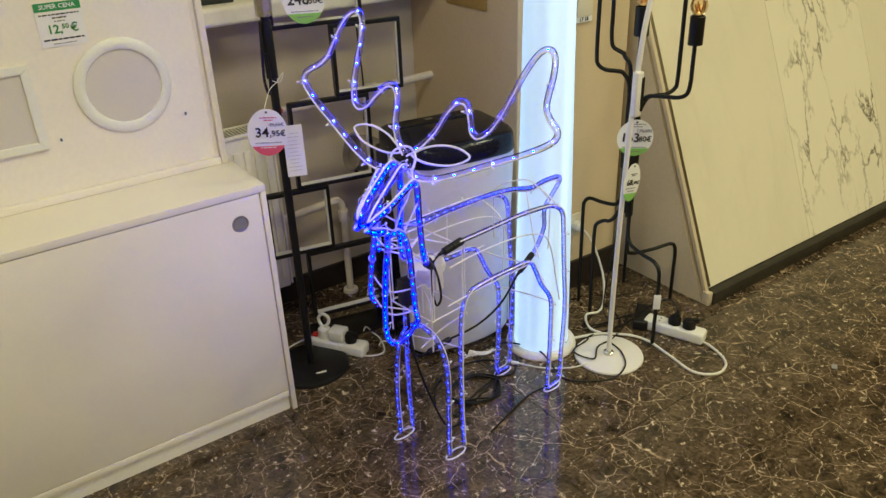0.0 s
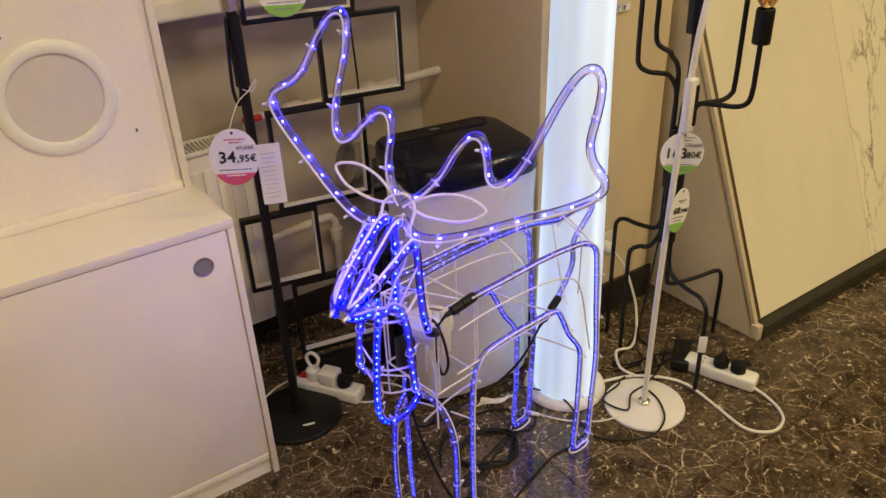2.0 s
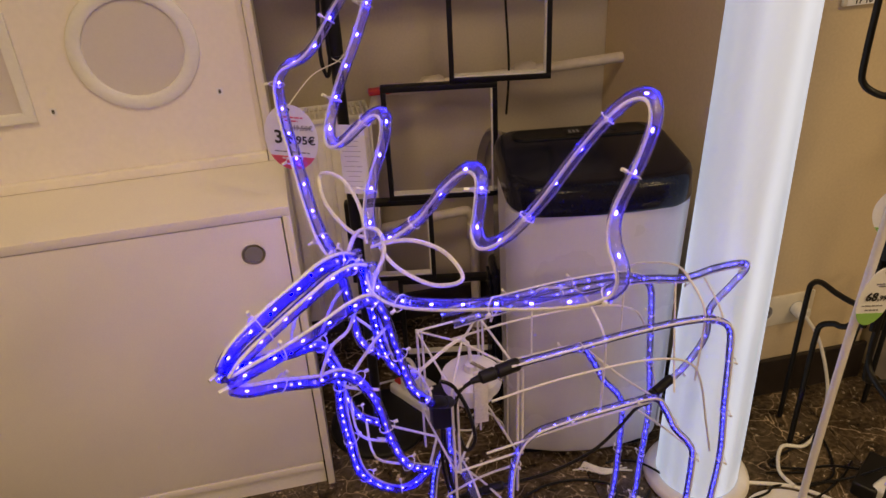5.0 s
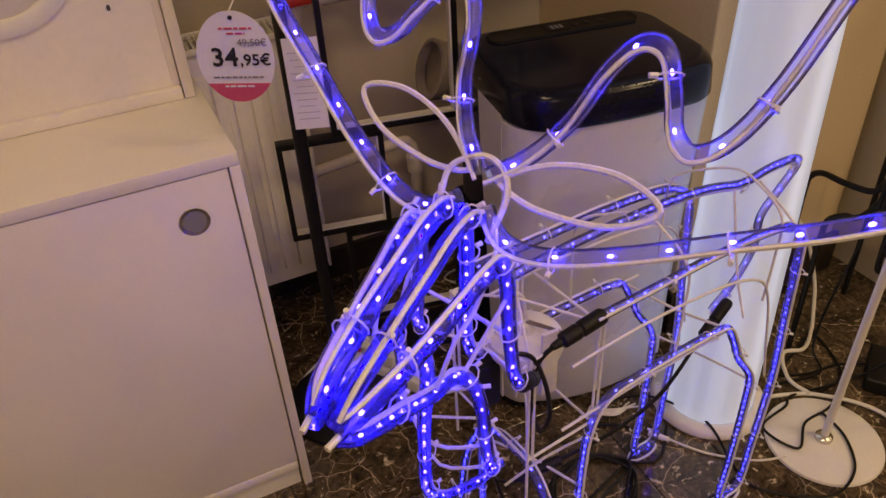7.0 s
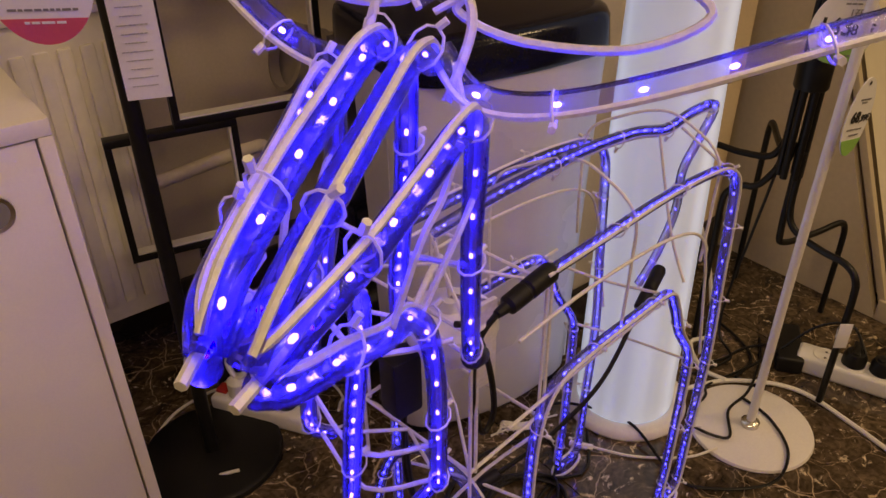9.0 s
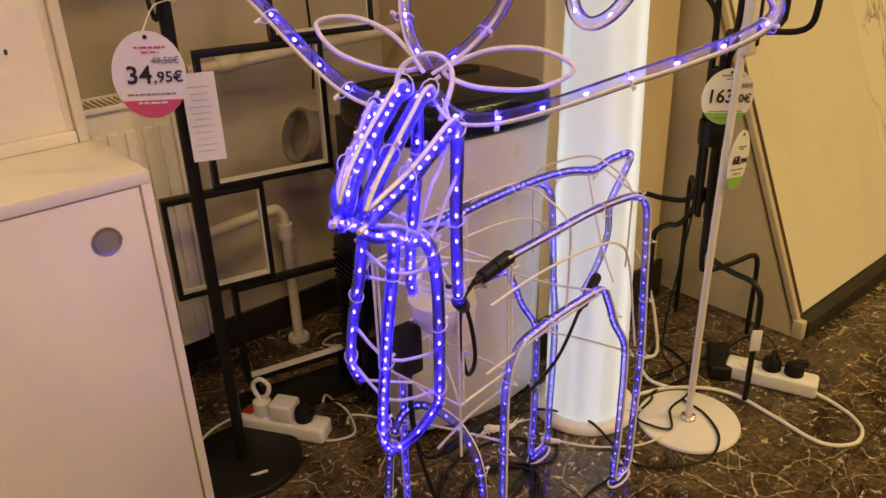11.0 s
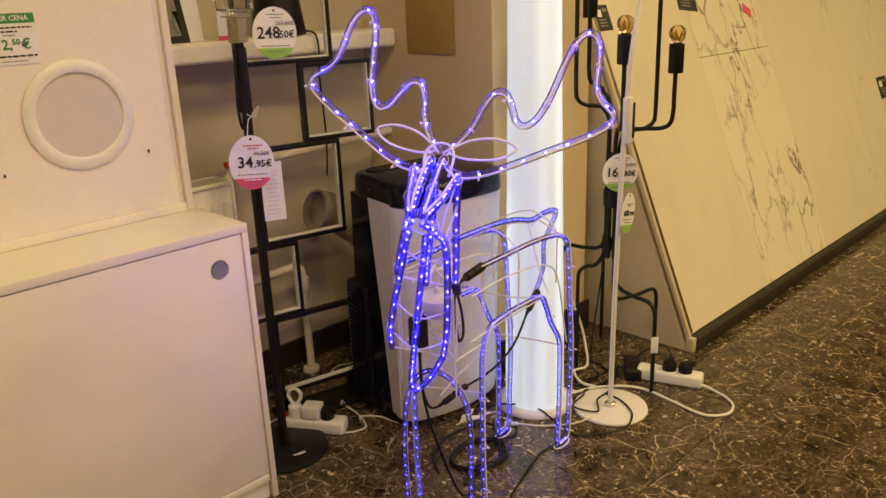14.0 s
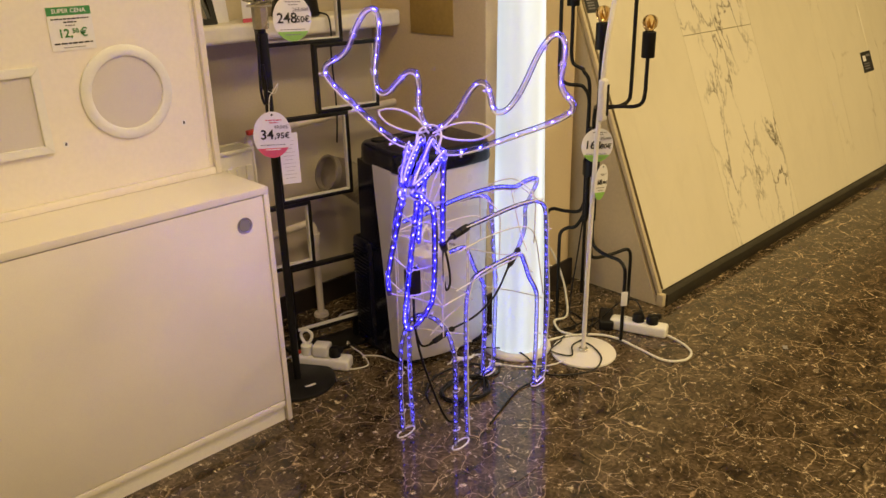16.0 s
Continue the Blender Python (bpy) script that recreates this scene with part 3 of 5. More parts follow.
def sill_things():
    m = thing("table_mirror", "framed mirror lying tilted on the window sill", "mirror", (0.70, 2.19, 1.0855), -6)
    part("mirror_frame", outline_slab([(-0.13, 0), (0.13, 0), (0.13, 0.2), (-0.13, 0.2)], 0.012, pose(0, 0, 0, -20), 0.002), BLACK, m)
    part("mirror_glass", outline_slab([(-0.112, 0.018), (0.112, 0.018), (0.112, 0.182), (-0.112, 0.182)], -0.0012, pose(0, -0.0005, 0, -20)), MIRROR, m)
    b = thing("table_lamp", "black fabric table lamp lying on the window sill", "lamp", (1.13, 2.2, 1.0855), 8)
    part("shade", lathe([(0.075, 0.0), (0.078, 0.004), (0.058, 0.15), (0.055, 0.15), (0.073, 0.006)], 32, pose(-0.01, 0.0, 0.001)), BLACK, b)
    part("cord", swept([(0.02, -0.07, 0.012), (0.05, -0.085, 0.0), (0.055, -0.09, -0.05), (0.05, -0.088, -0.12), (0.06, -0.085, -0.3), (0.055, -0.08, -0.42)], 0.0028, 6, 5), CABLE_B, b)
    t = thing("card_tag", "white card with red foot leaning on the sill", "price tag", (0.925, 2.145, 1.0855))
    part("card", outline_slab([(-0.03, 0.012), (0.03, 0.012), (0.03, 0.075), (-0.03, 0.075)], 0.0012), PAPER, t)
    part("red_foot", outline_slab([(-0.03, 0.0), (0.03, 0.0), (0.03, 0.0118), (-0.03, 0.0118)], 0.0012), TAG_RED, t)
    g = thing("display_sheet", "white printed sheet standing on the window sill", "sheet", (0.845, 2.21, 1.0855))
    part("sheet", outline_slab([(-0.04, 0), (0.04, 0), (0.04, 0.19), (-0.04, 0.19)], 0.0015, pose(0, 0, 0, -8)), PAPER, g)


sill_things()


# ---- price tags ----
def price_tag(at, rz, big, small, old, foot, group="round price tags", rx=0.060, rz2=0.068, tilt=0, label=""):
    t = thing("price_tag", label or "oval white price tag with coloured foot hanging on the lamp", "price tag", at, rz, group=group)
    m = pose(0, 0, 0, 0, tilt, 0)
    part("card", outline_slab(oval(rx, rz2, 40), 0.0012, m), PAPER, t, smooth=False)
    seg = oval(rx * 0.995, rz2 * 0.995, 18, 215, 325)
    part("foot", outline_slab(seg, -0.0006, m @ pose(0, -0.0003, 0)), foot, t, smooth=False)
    part("eyelet", lathe([(0.0, 0.0), (0.003, 0.0)], 12, m @ pose(0, -0.0007, rz2 * 0.86, 90)), INK, t)
    k = rx / 0.06
    bar(0.050 * k, 0.0026, m @ pose(0.004, -0.0003, 0.047 * k), TAG_RED if foot is TAG_RED else INK_GREY, t)
    bar(0.028 * k, 0.0026, m @ pose(0.004, -0.0003, 0.039 * k), TAG_RED if foot is TAG_RED else INK_GREY, t)
    if old:
        lettering(old, 0.016 * k, m @ pose(0.028 * k, -0.0012, 0.0245 * k), INK_GREY, t)
        bar(0.036 * k, 0.0011, m @ pose(0.028 * k, -0.0009, 0.0245 * k), INK_GREY, t, "strike_line", False)
    lettering(big, 0.042 * k, m @ pose(-0.017 * k, -0.0012, 0.0), INK, t, bold=0.0006)
    if small:
        lettering(small, 0.026 * k, m @ pose(0.030 * k, -0.0012, -0.004 * k), INK, t, bold=0.0003)
    bar(0.078 * k, 0.0022, m @ pose(0, -0.0003, -0.032 * k), INK_GREY, t)
    bar(0.046 * k, 0.0024, m @ pose(0, -0.001, -0.047 * k), PAPER if foot is TAG_RED else INK_GREY, t)
    return t


price_tag((0.683, 1.698, 0.847), -24, "34", ",95\u20ac", "49,50\u20ac", TAG_RED, rx=0.0485, rz2=0.060, tilt=3)
price_tag((0.941, 1.950, 1.104), -14, "248", ",50\u20ac", "265,00\u20ac", TAG_GREEN, rx=0.058, rz2=0.064, tilt=2)


# ---- floor lamp of black frames ----
def frame_lamp():
    Y = 0.0
    L = thing("frame_floor_lamp", "black floor lamp made of stacked rectangular light frames", "floor lamp", (1.0, 1.998, 0.0), -11.3)
    frames = [(-0.14, 0.13, 1.022, 1.30), (0.03, 0.245, 0.809, 1.021), (-0.119, 0.131, 0.538, 0.808),
              (-0.226, -0.023, 0.32, 0.537), (-0.118, 0.14, 0.078, 0.319)]
    w, d = 0.0105, 0.012
    for x0, x1, z0, z1 in frames:
        bm = boxed(x0, x1, Y - d, Y + d, z0, z0 + w * 1.15, 0.001)
        box(bm, x0, x1, Y - d, Y + d, z1 - w * 1.15, z1, 0.001)
        box(bm, x0, x0 + w, Y - d, Y + d, z0 + w * 1.15, z1 - w * 1.15)
        box(bm, x1 - w, x1, Y - d, Y + d, z0 + w * 1.15, z1 - w * 1.15)
        f = part("light_frame", bm, BLACK, L)
        e = 0.0035
        bm = boxed(x0 + w, x1 - w, Y - d * 0.75, Y + d * 0.75, z0 + w * 1.15, z0 + w * 1.15 + e)
        box(bm, x1 - w - e, x1 - w, Y - d * 0.75, Y + d * 0.75, z0 + w * 1.15 + e, z1 - w * 1.15)
        part("light_strip", bm, STRIPLED, f, "unlit white light strip inside the frame", smooth=False)
    for x in (-0.10, 0.11):
        part("link", boxed(x - 0.008, x + 0.008, Y - 0.008, Y + 0.008, 0.013, 0.079), BLACK, L)
    part("foot_plate", boxed(-0.135, 0.15, Y - 0.06, Y + 0.06, 0.0004, 0.0125, 0.003), BLACK, L)
    return L


frame_lamp()
cl = thing("spotlight_floor_lamp", "black pole floor lamp with nickel holder and glass shade", "floor lamp", (0.787, 1.87, 0))
part("pole", swept([(0, 0, 0.015), (0, 0, 0.5), (0, 0, 1.0), (0, 0, 1.092)], 0.0115, 14, 2), BLACK, cl)
part("sleeve", lathe([(0.0118, 0.0), (0.0155, 0.002), (0.0155, 0.15), (0.0118, 0.152)], 18, pose(0, 0, 0.93)), BLACK, cl)
part("base", lathe([(0.0, 0.0), (0.118, 0.0), (0.12, 0.004), (0.118, 0.011), (0.11, 0.0155), (0.0, 0.017)], 48, pose(0, 0, 0.0004)), BLACK, cl)
part("holder", lathe([(0.0, 0.0), (0.0215, 0.0), (0.0215, 0.055), (0.0, 0.055)], 8, pose(0, 0, 1.0925, 0, 0, 20)), STEEL, cl)
part("rim", lathe([(0.0215, 0.0), (0.034, 0.002), (0.034, 0.005), (0.0215, 0.007)], 28, pose(0, 0, 1.148)), STEEL, cl)
part("glass_shade", lathe([(0.02, 0.002), (0.042, 0.01), (0.046, 0.06), (0.044, 0.06), (0.039, 0.013), (0.02, 0.006)], 28, pose(0, 0, 1.155)), CLEARGLASS, cl)
part("cord", swept([(-0.016, -0.006, 1.08), (-0.024, -0.01, 1.0), (-0.028, -0.012, 0.93), (-0.02, -0.012, 0.895), (-0.012, -0.014, 0.93), (-0.014, -0.012, 1.0)], 0.0038, 6, 6), CABLE_B, cl)
pl = thing("paper_leaflet", "narrow white printed leaflet hanging from the lamp pole", "leaflet", (0.793, 1.80, 0.745), -22)
part("sheet", boxed(-0.026, 0.026, 0, 0.0008, -0.072, 0.072), PAPER, pl, smooth=False)
for i in range(11):
    bar(0.036 - 0.006 * (i % 3), 0.0011, pose(-0.002, -0.0002, 0.05 - i * 0.0105), INK_FAINT, pl)
tw = thing("tie_thread", "thin white thread tied round the lamp pole", "thread")
part("thread", swept([(0.776, 1.858, 0.93), (0.80, 1.856, 0.92), (0.812, 1.855, 0.945), (0.79, 1.85, 0.925), (0.735, 1.78, 0.925), (0.683, 1.705, 0.898)], 0.0011, 5, 5), CABLE_W, tw)


# ---- portable air conditioner ----
def air_conditioner():
    a = thing("portable_air_conditioner", "white portable air conditioner with dark top and sides", "air conditioner", (1.25, 1.75, 0), -8)
    # plan outline of the front shell: a gentle bow with rounded corners
    def plan(hw, yf, yb, bow, r=0.045, n=7):
        p = [(-hw, yb)]
        for i in range(n + 1):
            w = math.pi + i / n * math.pi / 2
            p.append((-hw + r + r * math.cos(w), yf + r + bow * 0 + r * math.sin(w)))
        for i in range(1, 10):
            x = -hw + r + (2 * hw - 2 * r) * i / 10
            p.append((x, yf - bow * (1 - (x / (hw - r)) ** 2)))
        for i in range(n + 1):
            w = -math.pi / 2 + i / n * math.pi / 2
            p.append((hw - r + r * math.cos(w), yf + r + r * math.sin(w)))
        p.append((hw, yb))
        return p

    def loft(levels):
        bm = bmesh.new()
        rings = [[bm.verts.new((x, y, z)) for x, y in pl] for pl, z in levels]
        for p, q in zip(rings, rings[1:]):
            for i in range(len(p)):
                j = (i + 1) % len(p)
                bm.faces.new((p[i], p[j], q[j], q[i]))
        bm.faces.new(rings[0][::-1])
        bm.faces.new(rings[-1])
        bmesh.ops.recalc_face_normals(bm, faces=bm.faces)
        return bm

    hw = 0.172
    # dark main body, wider at the foot behind
    part("body", loft([(plan(hw - 0.004, -0.085, 0.10, 0), 0.018), (plan(hw - 0.002, -0.085, 0.10, 0), 0.4), (plan(hw - 0.004, -0.10, 0.095, 0), 0.662)]), ACDARK, a, "dark navy body")
    part("rear_housing", boxed(-hw - 0.008, hw + 0.006, 0.045, 0.138, 0.02, 0.40, 0.014, 3), ACDARK, a, "dark rear housing with grille")
    bm = bmesh.new()
    for i in range(26):
        z = 0.05 + i * 0.0125
        box(bm, -hw - 0.0125, -hw - 0.0075, 0.056, 0.128, z, z + 0.006, 0.0012, 1)
    part("side_grille", bm, ACDARK, a)
    levels = []
    for z, yf, s in ((0.028, -0.085, 0.96), (0.045, -0.092, 0.985), (0.2, -0.098, 1.0), (0.45, -0.108, 1.0), (0.60, -0.116, 1.0), (0.655, -0.119, 1.0)):
        levels.append((plan(hw * s, yf, -0.045, 0.016), z))
    part("front_shell", loft(levels), ACWHITE, a, "glossy white front shell")
    for s in (-1, 1):
        o = [(-0.07, 0.6555), (-0.07, 0.662), (0.008, 0.686), (0.016, 0.681), (0.012, 0.60), (-0.015, 0.30), (-0.035, 0.05), (-0.07, 0.045)]
        bm = outline_slab([(y, z) for y, z in o], 0.004 * s, pose(s * (hw - 0.0035), 0, 0, 0, 0, 90) @ Matrix.Diagonal((1, -1, 1, 1)))
        bmesh.ops.recalc_face_normals(bm, faces=bm.faces)
        part("side_flank", bm, ACWHITE, a)
    def lid_plan(w, yf, yb, rf, rb, bow=0.014):
        p = []
        for cx, cy, r, a0 in ((-w + rb, yb - rb, rb, 90), (-w + rf, yf + rf, rf, 180), (w - rf, yf + rf, rf, 270), (w - rb, yb - rb, rb, 360)):
            for q in range(9):
                g = math.radians(a0 + q * 90 / 8)
                x, y = cx + r * math.cos(g), cy + r * math.sin(g)
                p.append((x, y - (bow * (1 - (x / w) ** 2) if y < 0 else 0)))
            if a0 == 180:
                for q in range(1, 8):
                    x = (-w + rf) + (2 * w - 2 * rf) * q / 8
                    p.append((x, yf - bow * (1 - (x / w) ** 2)))
        return p

    lid = part("lid", loft([(lid_plan(hw * 0.99, -0.122, 0.10, 0.055, 0.05), 0.6565), (lid_plan(hw * 1.006, -0.126, 0.102, 0.055, 0.05), 0.664), (lid_plan(hw * 1.0, -0.122, 0.10, 0.055, 0.05), 0.704), (lid_plan(hw * 0.985, -0.117, 0.098, 0.053, 0.048), 0.712),
        (lid_plan(hw * 0.955, -0.109, 0.094, 0.05, 0.045), 0.7165), (lid_plan(hw * 0.92, -0.103, 0.090, 0.048, 0.042), 0.7178)]), ACDARK, a, "dark glossy lid with control strip")
    slot = lambda g: [(x, y + 0.062) for x, y in lid_plan(0.135 - g, -0.021 + g, 0.021 - g, 0.0205 - g, 0.0205 - g, 0.0)]
    part("control_strip", loft([(slot(0.0), 0.7175), (slot(0.0005), 0.7208), (slot(0.002), 0.7215), (slot(0.004), 0.7208)]), RUBBER, lid)
    dsp = part("display", boxed(-0.030, 0.008, 0.050, 0.074, 0.7210, 0.7218), RUBBER, lid, "small black display with grey marks")
    for x in (-0.022, -0.014, -0.006):
        part("display_mark", boxed(x, x + 0.005, 0.056, 0.068, 0.7219, 0.7222), INK_GREY, dsp)
    for x in (0.02, 0.045, 0.07):
        part("button", lathe([(0.0, 0.0012), (0.006, 0.001), (0.0065, 0)], 14, pose(x, 0.062, 0.7210)), ACDARK, lid)
    for x in (-0.13, 0.13):
        for y in (-0.05, 0.10):
            c = part("castor", lathe([(0.0, -0.008), (0.012, -0.008), (0.0125, 0.008), (0.0, 0.008)], 14, pose(x, y, 0.0128, 0, 90, 0)), RUBBER, a)
    for x in (-0.13, 0.13):
        for y in (-0.05, 0.10):
            part("castor_fork", boxed(x - 0.011, x + 0.011, y - 0.006, y + 0.006, 0.014, 0.024), RUBBER, a)
    for piece in a.children_recursive:
        piece.data.transform(Matrix.Diagonal((1.03, 1.22, 1.014, 1)))
    return a


air_conditioner()


# ---- glowing column lamp ----
def column_lamp():
    c = thing("glowing_column_lamp", "tall glowing cool-white acrylic column lamp on a round base", "column lamp", (1.450, 1.521, 0))
    part("base", lathe([(0.0, 0.0), (0.112, 0.0), (0.114, 0.004), (0.112, 0.012), (0.105, 0.0175), (0.0885, 0.018)], 56, pose(0, 0, 0.0004)), WHITEMETAL, c, "white lacquered round base")
    part("column", lathe([(0.086, 0.0185), (0.087, 0.023), (0.0855, 0.2), (0.0805, 0.5), (0.073, 0.9), (0.068, 1.3), (0.063, 1.78), (0.057, 1.80), (0.0, 1.805)], 56), COLUMN_GLOW, c, "glowing cool-white column")
    return c


column_lamp()


# ---- thin white floor lamp ----
def white_lamp():
    w = thing("thin_white_floor_lamp", "thin white floor lamp with round plate base", "floor lamp", (1.566, 1.328, 0))
    part("base", lathe([(0.0, 0.0), (0.106, 0.0), (0.108, 0.003), (0.106, 0.0075), (0.10, 0.0095), (0.0, 0.0105)], 52, pose(0, 0, 0.0003)), WHITEMETAL, w)
    part("foot_nut", lathe([(0.016, 0.0), (0.016, 0.008), (0.011, 0.012), (0.0, 0.013)], 18, pose(-0.002, 0, 0.0108)), STEEL, w)
    part("pole", swept([(-0.002, 0, 0.02), (0.002, 0, 0.35), (0.014, 0, 0.68), (0.03, 0, 0.9), (0.05, 0, 1.05), (0.10, 0.0, 1.22), (0.17, 0, 1.36), (0.26, 0.0, 1.44)], 0.0075, 12, 6), WHITEMETAL, w)
    part("switch_box", boxed(0.012, 0.040, -0.018, 0.004, 0.785, 0.91, 0.006, 3), WHITEMETAL, w)
    part("switch_rocker", boxed(0.0285, 0.0415, -0.0195, -0.006, 0.80, 0.895, 0.003), RUBBER, w, "black switch strip")
    return w


white_lamp()


# ---- black lamp of bent tubes ----
def spider_lamp():
    s = thing("bent_tube_lamp", "black floor lamp of bent tubes with bulb holders", "floor lamp", (1.739, 1.455, 0))
    R = 0.0062

    def tube(name, p):
        return part(name, swept(p, R, 10, 5), BLACK, s)

    for i in range(6):
        w = i * math.pi / 3
        part("bundle_tube", sweep(bmesh.new(), [(0.017 * math.cos(w), 0.017 * math.sin(w), 0.40), (0.017 * math.cos(w), 0.017 * math.sin(w), 0.72)], R, 10), BLACK, s)
    part("clamp", lathe([(0.026, 0.0), (0.028, 0.003), (0.028, 0.05), (0.026, 0.053)], 24, pose(0, 0, 0.56)), BLACK, s)

    def arm(w, out, bend, top, start=0.70, holder=True):
        c, d = math.cos(radians(w)), math.sin(radians(w))
        a = (0.017 * c, 0.017 * d)
        p = [(*a, start), (*a, bend - 0.05), (a[0] + 0.02 * c, a[1] + 0.02 * d, bend - 0.008), (c * (out * 0.5), d * (out * 0.5), bend), (c * (out - 0.03), d * (out - 0.03), bend + 0.004), (c * (out - 0.006), d * (out - 0.006), bend + 0.02), (c * out, d * out, bend + 0.055), (c * out, d * out, (bend + top) / 2), (c * out, d * out, top)]
        t = tube("arm", p)
        if holder:
            m = pose(c * out, d * out, top)
            h = part("bulb_holder", lathe([(0.0, 0.0), (0.0195, 0.0), (0.0205, 0.002), (0.0205, 0.076), (0.0185, 0.078), (0.016, 0.07), (0.0, 0.07)], 24, m), BLACK, t)
            return t, m
        return t, None

    def bulb(m):
        b = thing("light_bulb", "small clear amber filament bulb, unlit", "light bulb", group="filament bulbs")
        b.matrix_world = Matrix.Translation((1.739, 1.455, 0)) @ m
        part("glass_globe", lathe([(0.010, 0.072), (0.0125, 0.082), (0.0205, 0.092), (0.0235, 0.105), (0.0205, 0.118), (0.011, 0.126), (0.0, 0.128)], 24), BULB, b)
        part("filament", swept([(-0.006, 0, 0.088), (-0.008, 0.003, 0.108), (-0.002, 0, 0.092), (0.002, 0.004, 0.11), (0.006, 0, 0.092), (0.008, -0.003, 0.108), (0.006, 0, 0.088)], 0.0016, 5, 5), FILAMENT, b)
        part("cap", lathe([(0.0, 0.071), (0.010, 0.071), (0.0125, 0.0815), (0.0, 0.0815)], 18), STEEL, b)

    for w, out, bend, top in ((-72, 0.163, 0.796, 0.953), (-36, 0.122, 0.785, 1.26), (223, 0.108, 0.80, 0.985), (142, 0.118, 0.862, 1.26), (128, 0.078, 0.91, 1.105)):
        t, m = arm(w, out, bend, top)
        bulb(m)

    def leg(w, out, bend, name="leg"):
        c, d = math.cos(radians(w)), math.sin(radians(w))
        a = (0.019 * c, 0.019 * d)
        tube(name, [(*a, 0.45), (*a, bend + 0.05), (a[0] + 0.02 * c, a[1] + 0.02 * d, bend + 0.012), (c * out * 0.55, d * out * 0.55, bend), (c * (out - 0.03), d * (out - 0.03), bend - 0.002), (c * (out - 0.006), d * (out - 0.006), bend - 0.02), (c * out, d * out, bend - 0.055), (c * out, d * out, bend * 0.5), (c * out, d * out, 0.006)])
        return c * out, d * out

    for w, out, bend in ((-96, 0.171, 0.295), (-6, 0.243, 0.238), (38, 0.27, 0.40), (112, 0.10, 0.365), (93, 0.176, 0.412)):
        leg(w, out, bend)
    return s


spider_lamp()
price_tag((1.704, 1.41, 0.675), -34, "163", ",80\u20ac", "175,00\u20ac", TAG_GREEN, rx=0.054, rz2=0.056, tilt=3)
price_tag((1.578, 1.302, 0.60), -2, "68", ",99\u20ac", "", TAG_GREEN, rx=0.032, rz2=0.056, tilt=8, label="narrow white price tag with green foot on the white lamp")


# ---- slab display ----
LEAN_SLOPE = 0.41
A = math.degrees(math.atan(LEAN_SLOPE))
LEANED = pose(0, 1.349, 0.048, -A, 0, 0)


def slab_display():
    d = thing("slab_stand", "white slab stand with dark kerb along the floor", "display stand")
    part("side_board", outline_slab([(1.347, 0.001), (1.95, 0.001), (2.28, 1.0), (2.28, 2.10), (1.349 + LEAN_SLOPE * 2.06, 2.10), (1.349 + LEAN_SLOPE * 0.04, 0.04)], 0.02, Matrix(((0, 1, 0, 2.052), (1, 0, 0, 0), (0, 0, 1, 0), (0, 0, 0, 1)))), BOARD, d)
    part("edge_trim", _leaned(boxed(2.056, 2.072, -0.010, 0.006, -0.012, 2.2, 0.002)), BOARD, d, "white edge trim")
    part("metal_trim", _leaned(boxed(2.0725, 2.084, -0.012, 0.008, 0.01, 2.2, 0.002)), ALU, d, "bronze metal trim")
    part("kerb", boxed(2.074, 7.4, 1.315, 1.352, 0.0003, 0.047, 0.002), KERB, d, "dark kerb under the slabs")
    part("kerb_end", boxed(2.05, 2.0735, 1.322, 1.350, 0.0003, 0.05, 0.003), BOARD, d)
    part("frame_board", _leaned(boxed(2.085, 7.4, 0.013, 0.035, 0.004, 2.2)), BOARD, d)
    return d


def _leaned(bm):
    bmesh.ops.transform(bm, matrix=LEANED, verts=bm.verts)
    return bm


slab_display()
SLABS = [(2.086, 2.707, SLAB_PLAIN, 0, "plain cream ceramic slab leaning on the stand"), (2.709, 3.325, SLAB_VEIN, 1, "cream slab with dark wandering veins leaning on the stand"),
         (3.327, 3.99, SLAB_PLAIN, 2, "plain cream ceramic slab leaning on the stand"), (3.992, 4.66, SLAB_SOFT, 3, "cream slab with faint brown veins leaning on the stand"),
         (4.662, 5.28, SLAB_SOFT, 4, "cream slab with faint brown veins leaning on the stand"), (5.282, 5.9, SLAB_PLAIN, 5, "plain cream ceramic slab leaning on the stand"),
         (5.902, 6.52, SLAB_VEIN, 6, "cream slab with dark wandering veins leaning on the stand"), (6.522, 7.14, SLAB_PLAIN, 7, "plain cream ceramic slab leaning on the stand")]
for x0, x1, material, i, text in SLABS:
    for z0, z1 in (((0.002, 0.93), (0.932, 2.15)) if i == 1 else ((0.002, 2.15),)):
        cx = (x0 + x1) / 2
        ob = tagged(part("ceramic_slab", boxed(x0 - cx, x1 - cx, 0, 0.0115, z0, z1, 0.001, 1), material, smooth=False), text, "slab", group="slabs on the stand")
        ob.matrix_world = LEANED @ pose(cx, 0, 0)


def slab_card(x, z, w, h, turn=0, dark=True):
    t = thing("product_card", "small dark printed product card on a slab", "card", group="product cards")
    t.matrix_world = LEANED @ pose(x, -0.0012, z, 0, turn, 0)
    part("card", boxed(-w / 2, w / 2, -0.0006, 0.0008, -h / 2, h / 2), INK if dark else PAPER, t, smooth=False)
    bar(w * 0.3, h * 0.28, pose(-w * 0.22, -0.0008, h * 0.18), PAPER, t, "print_block", False)
    bar(w * 0.34, h * 0.12, pose(w * 0.2, -0.0008, h * 0.3), INK_GREY, t)
    for i in range(3):
        bar(w * 0.5, h * 0.06, pose(-w * 0.1, -0.0008, -h * (0.08 + 0.12 * i)), INK_GREY, t)


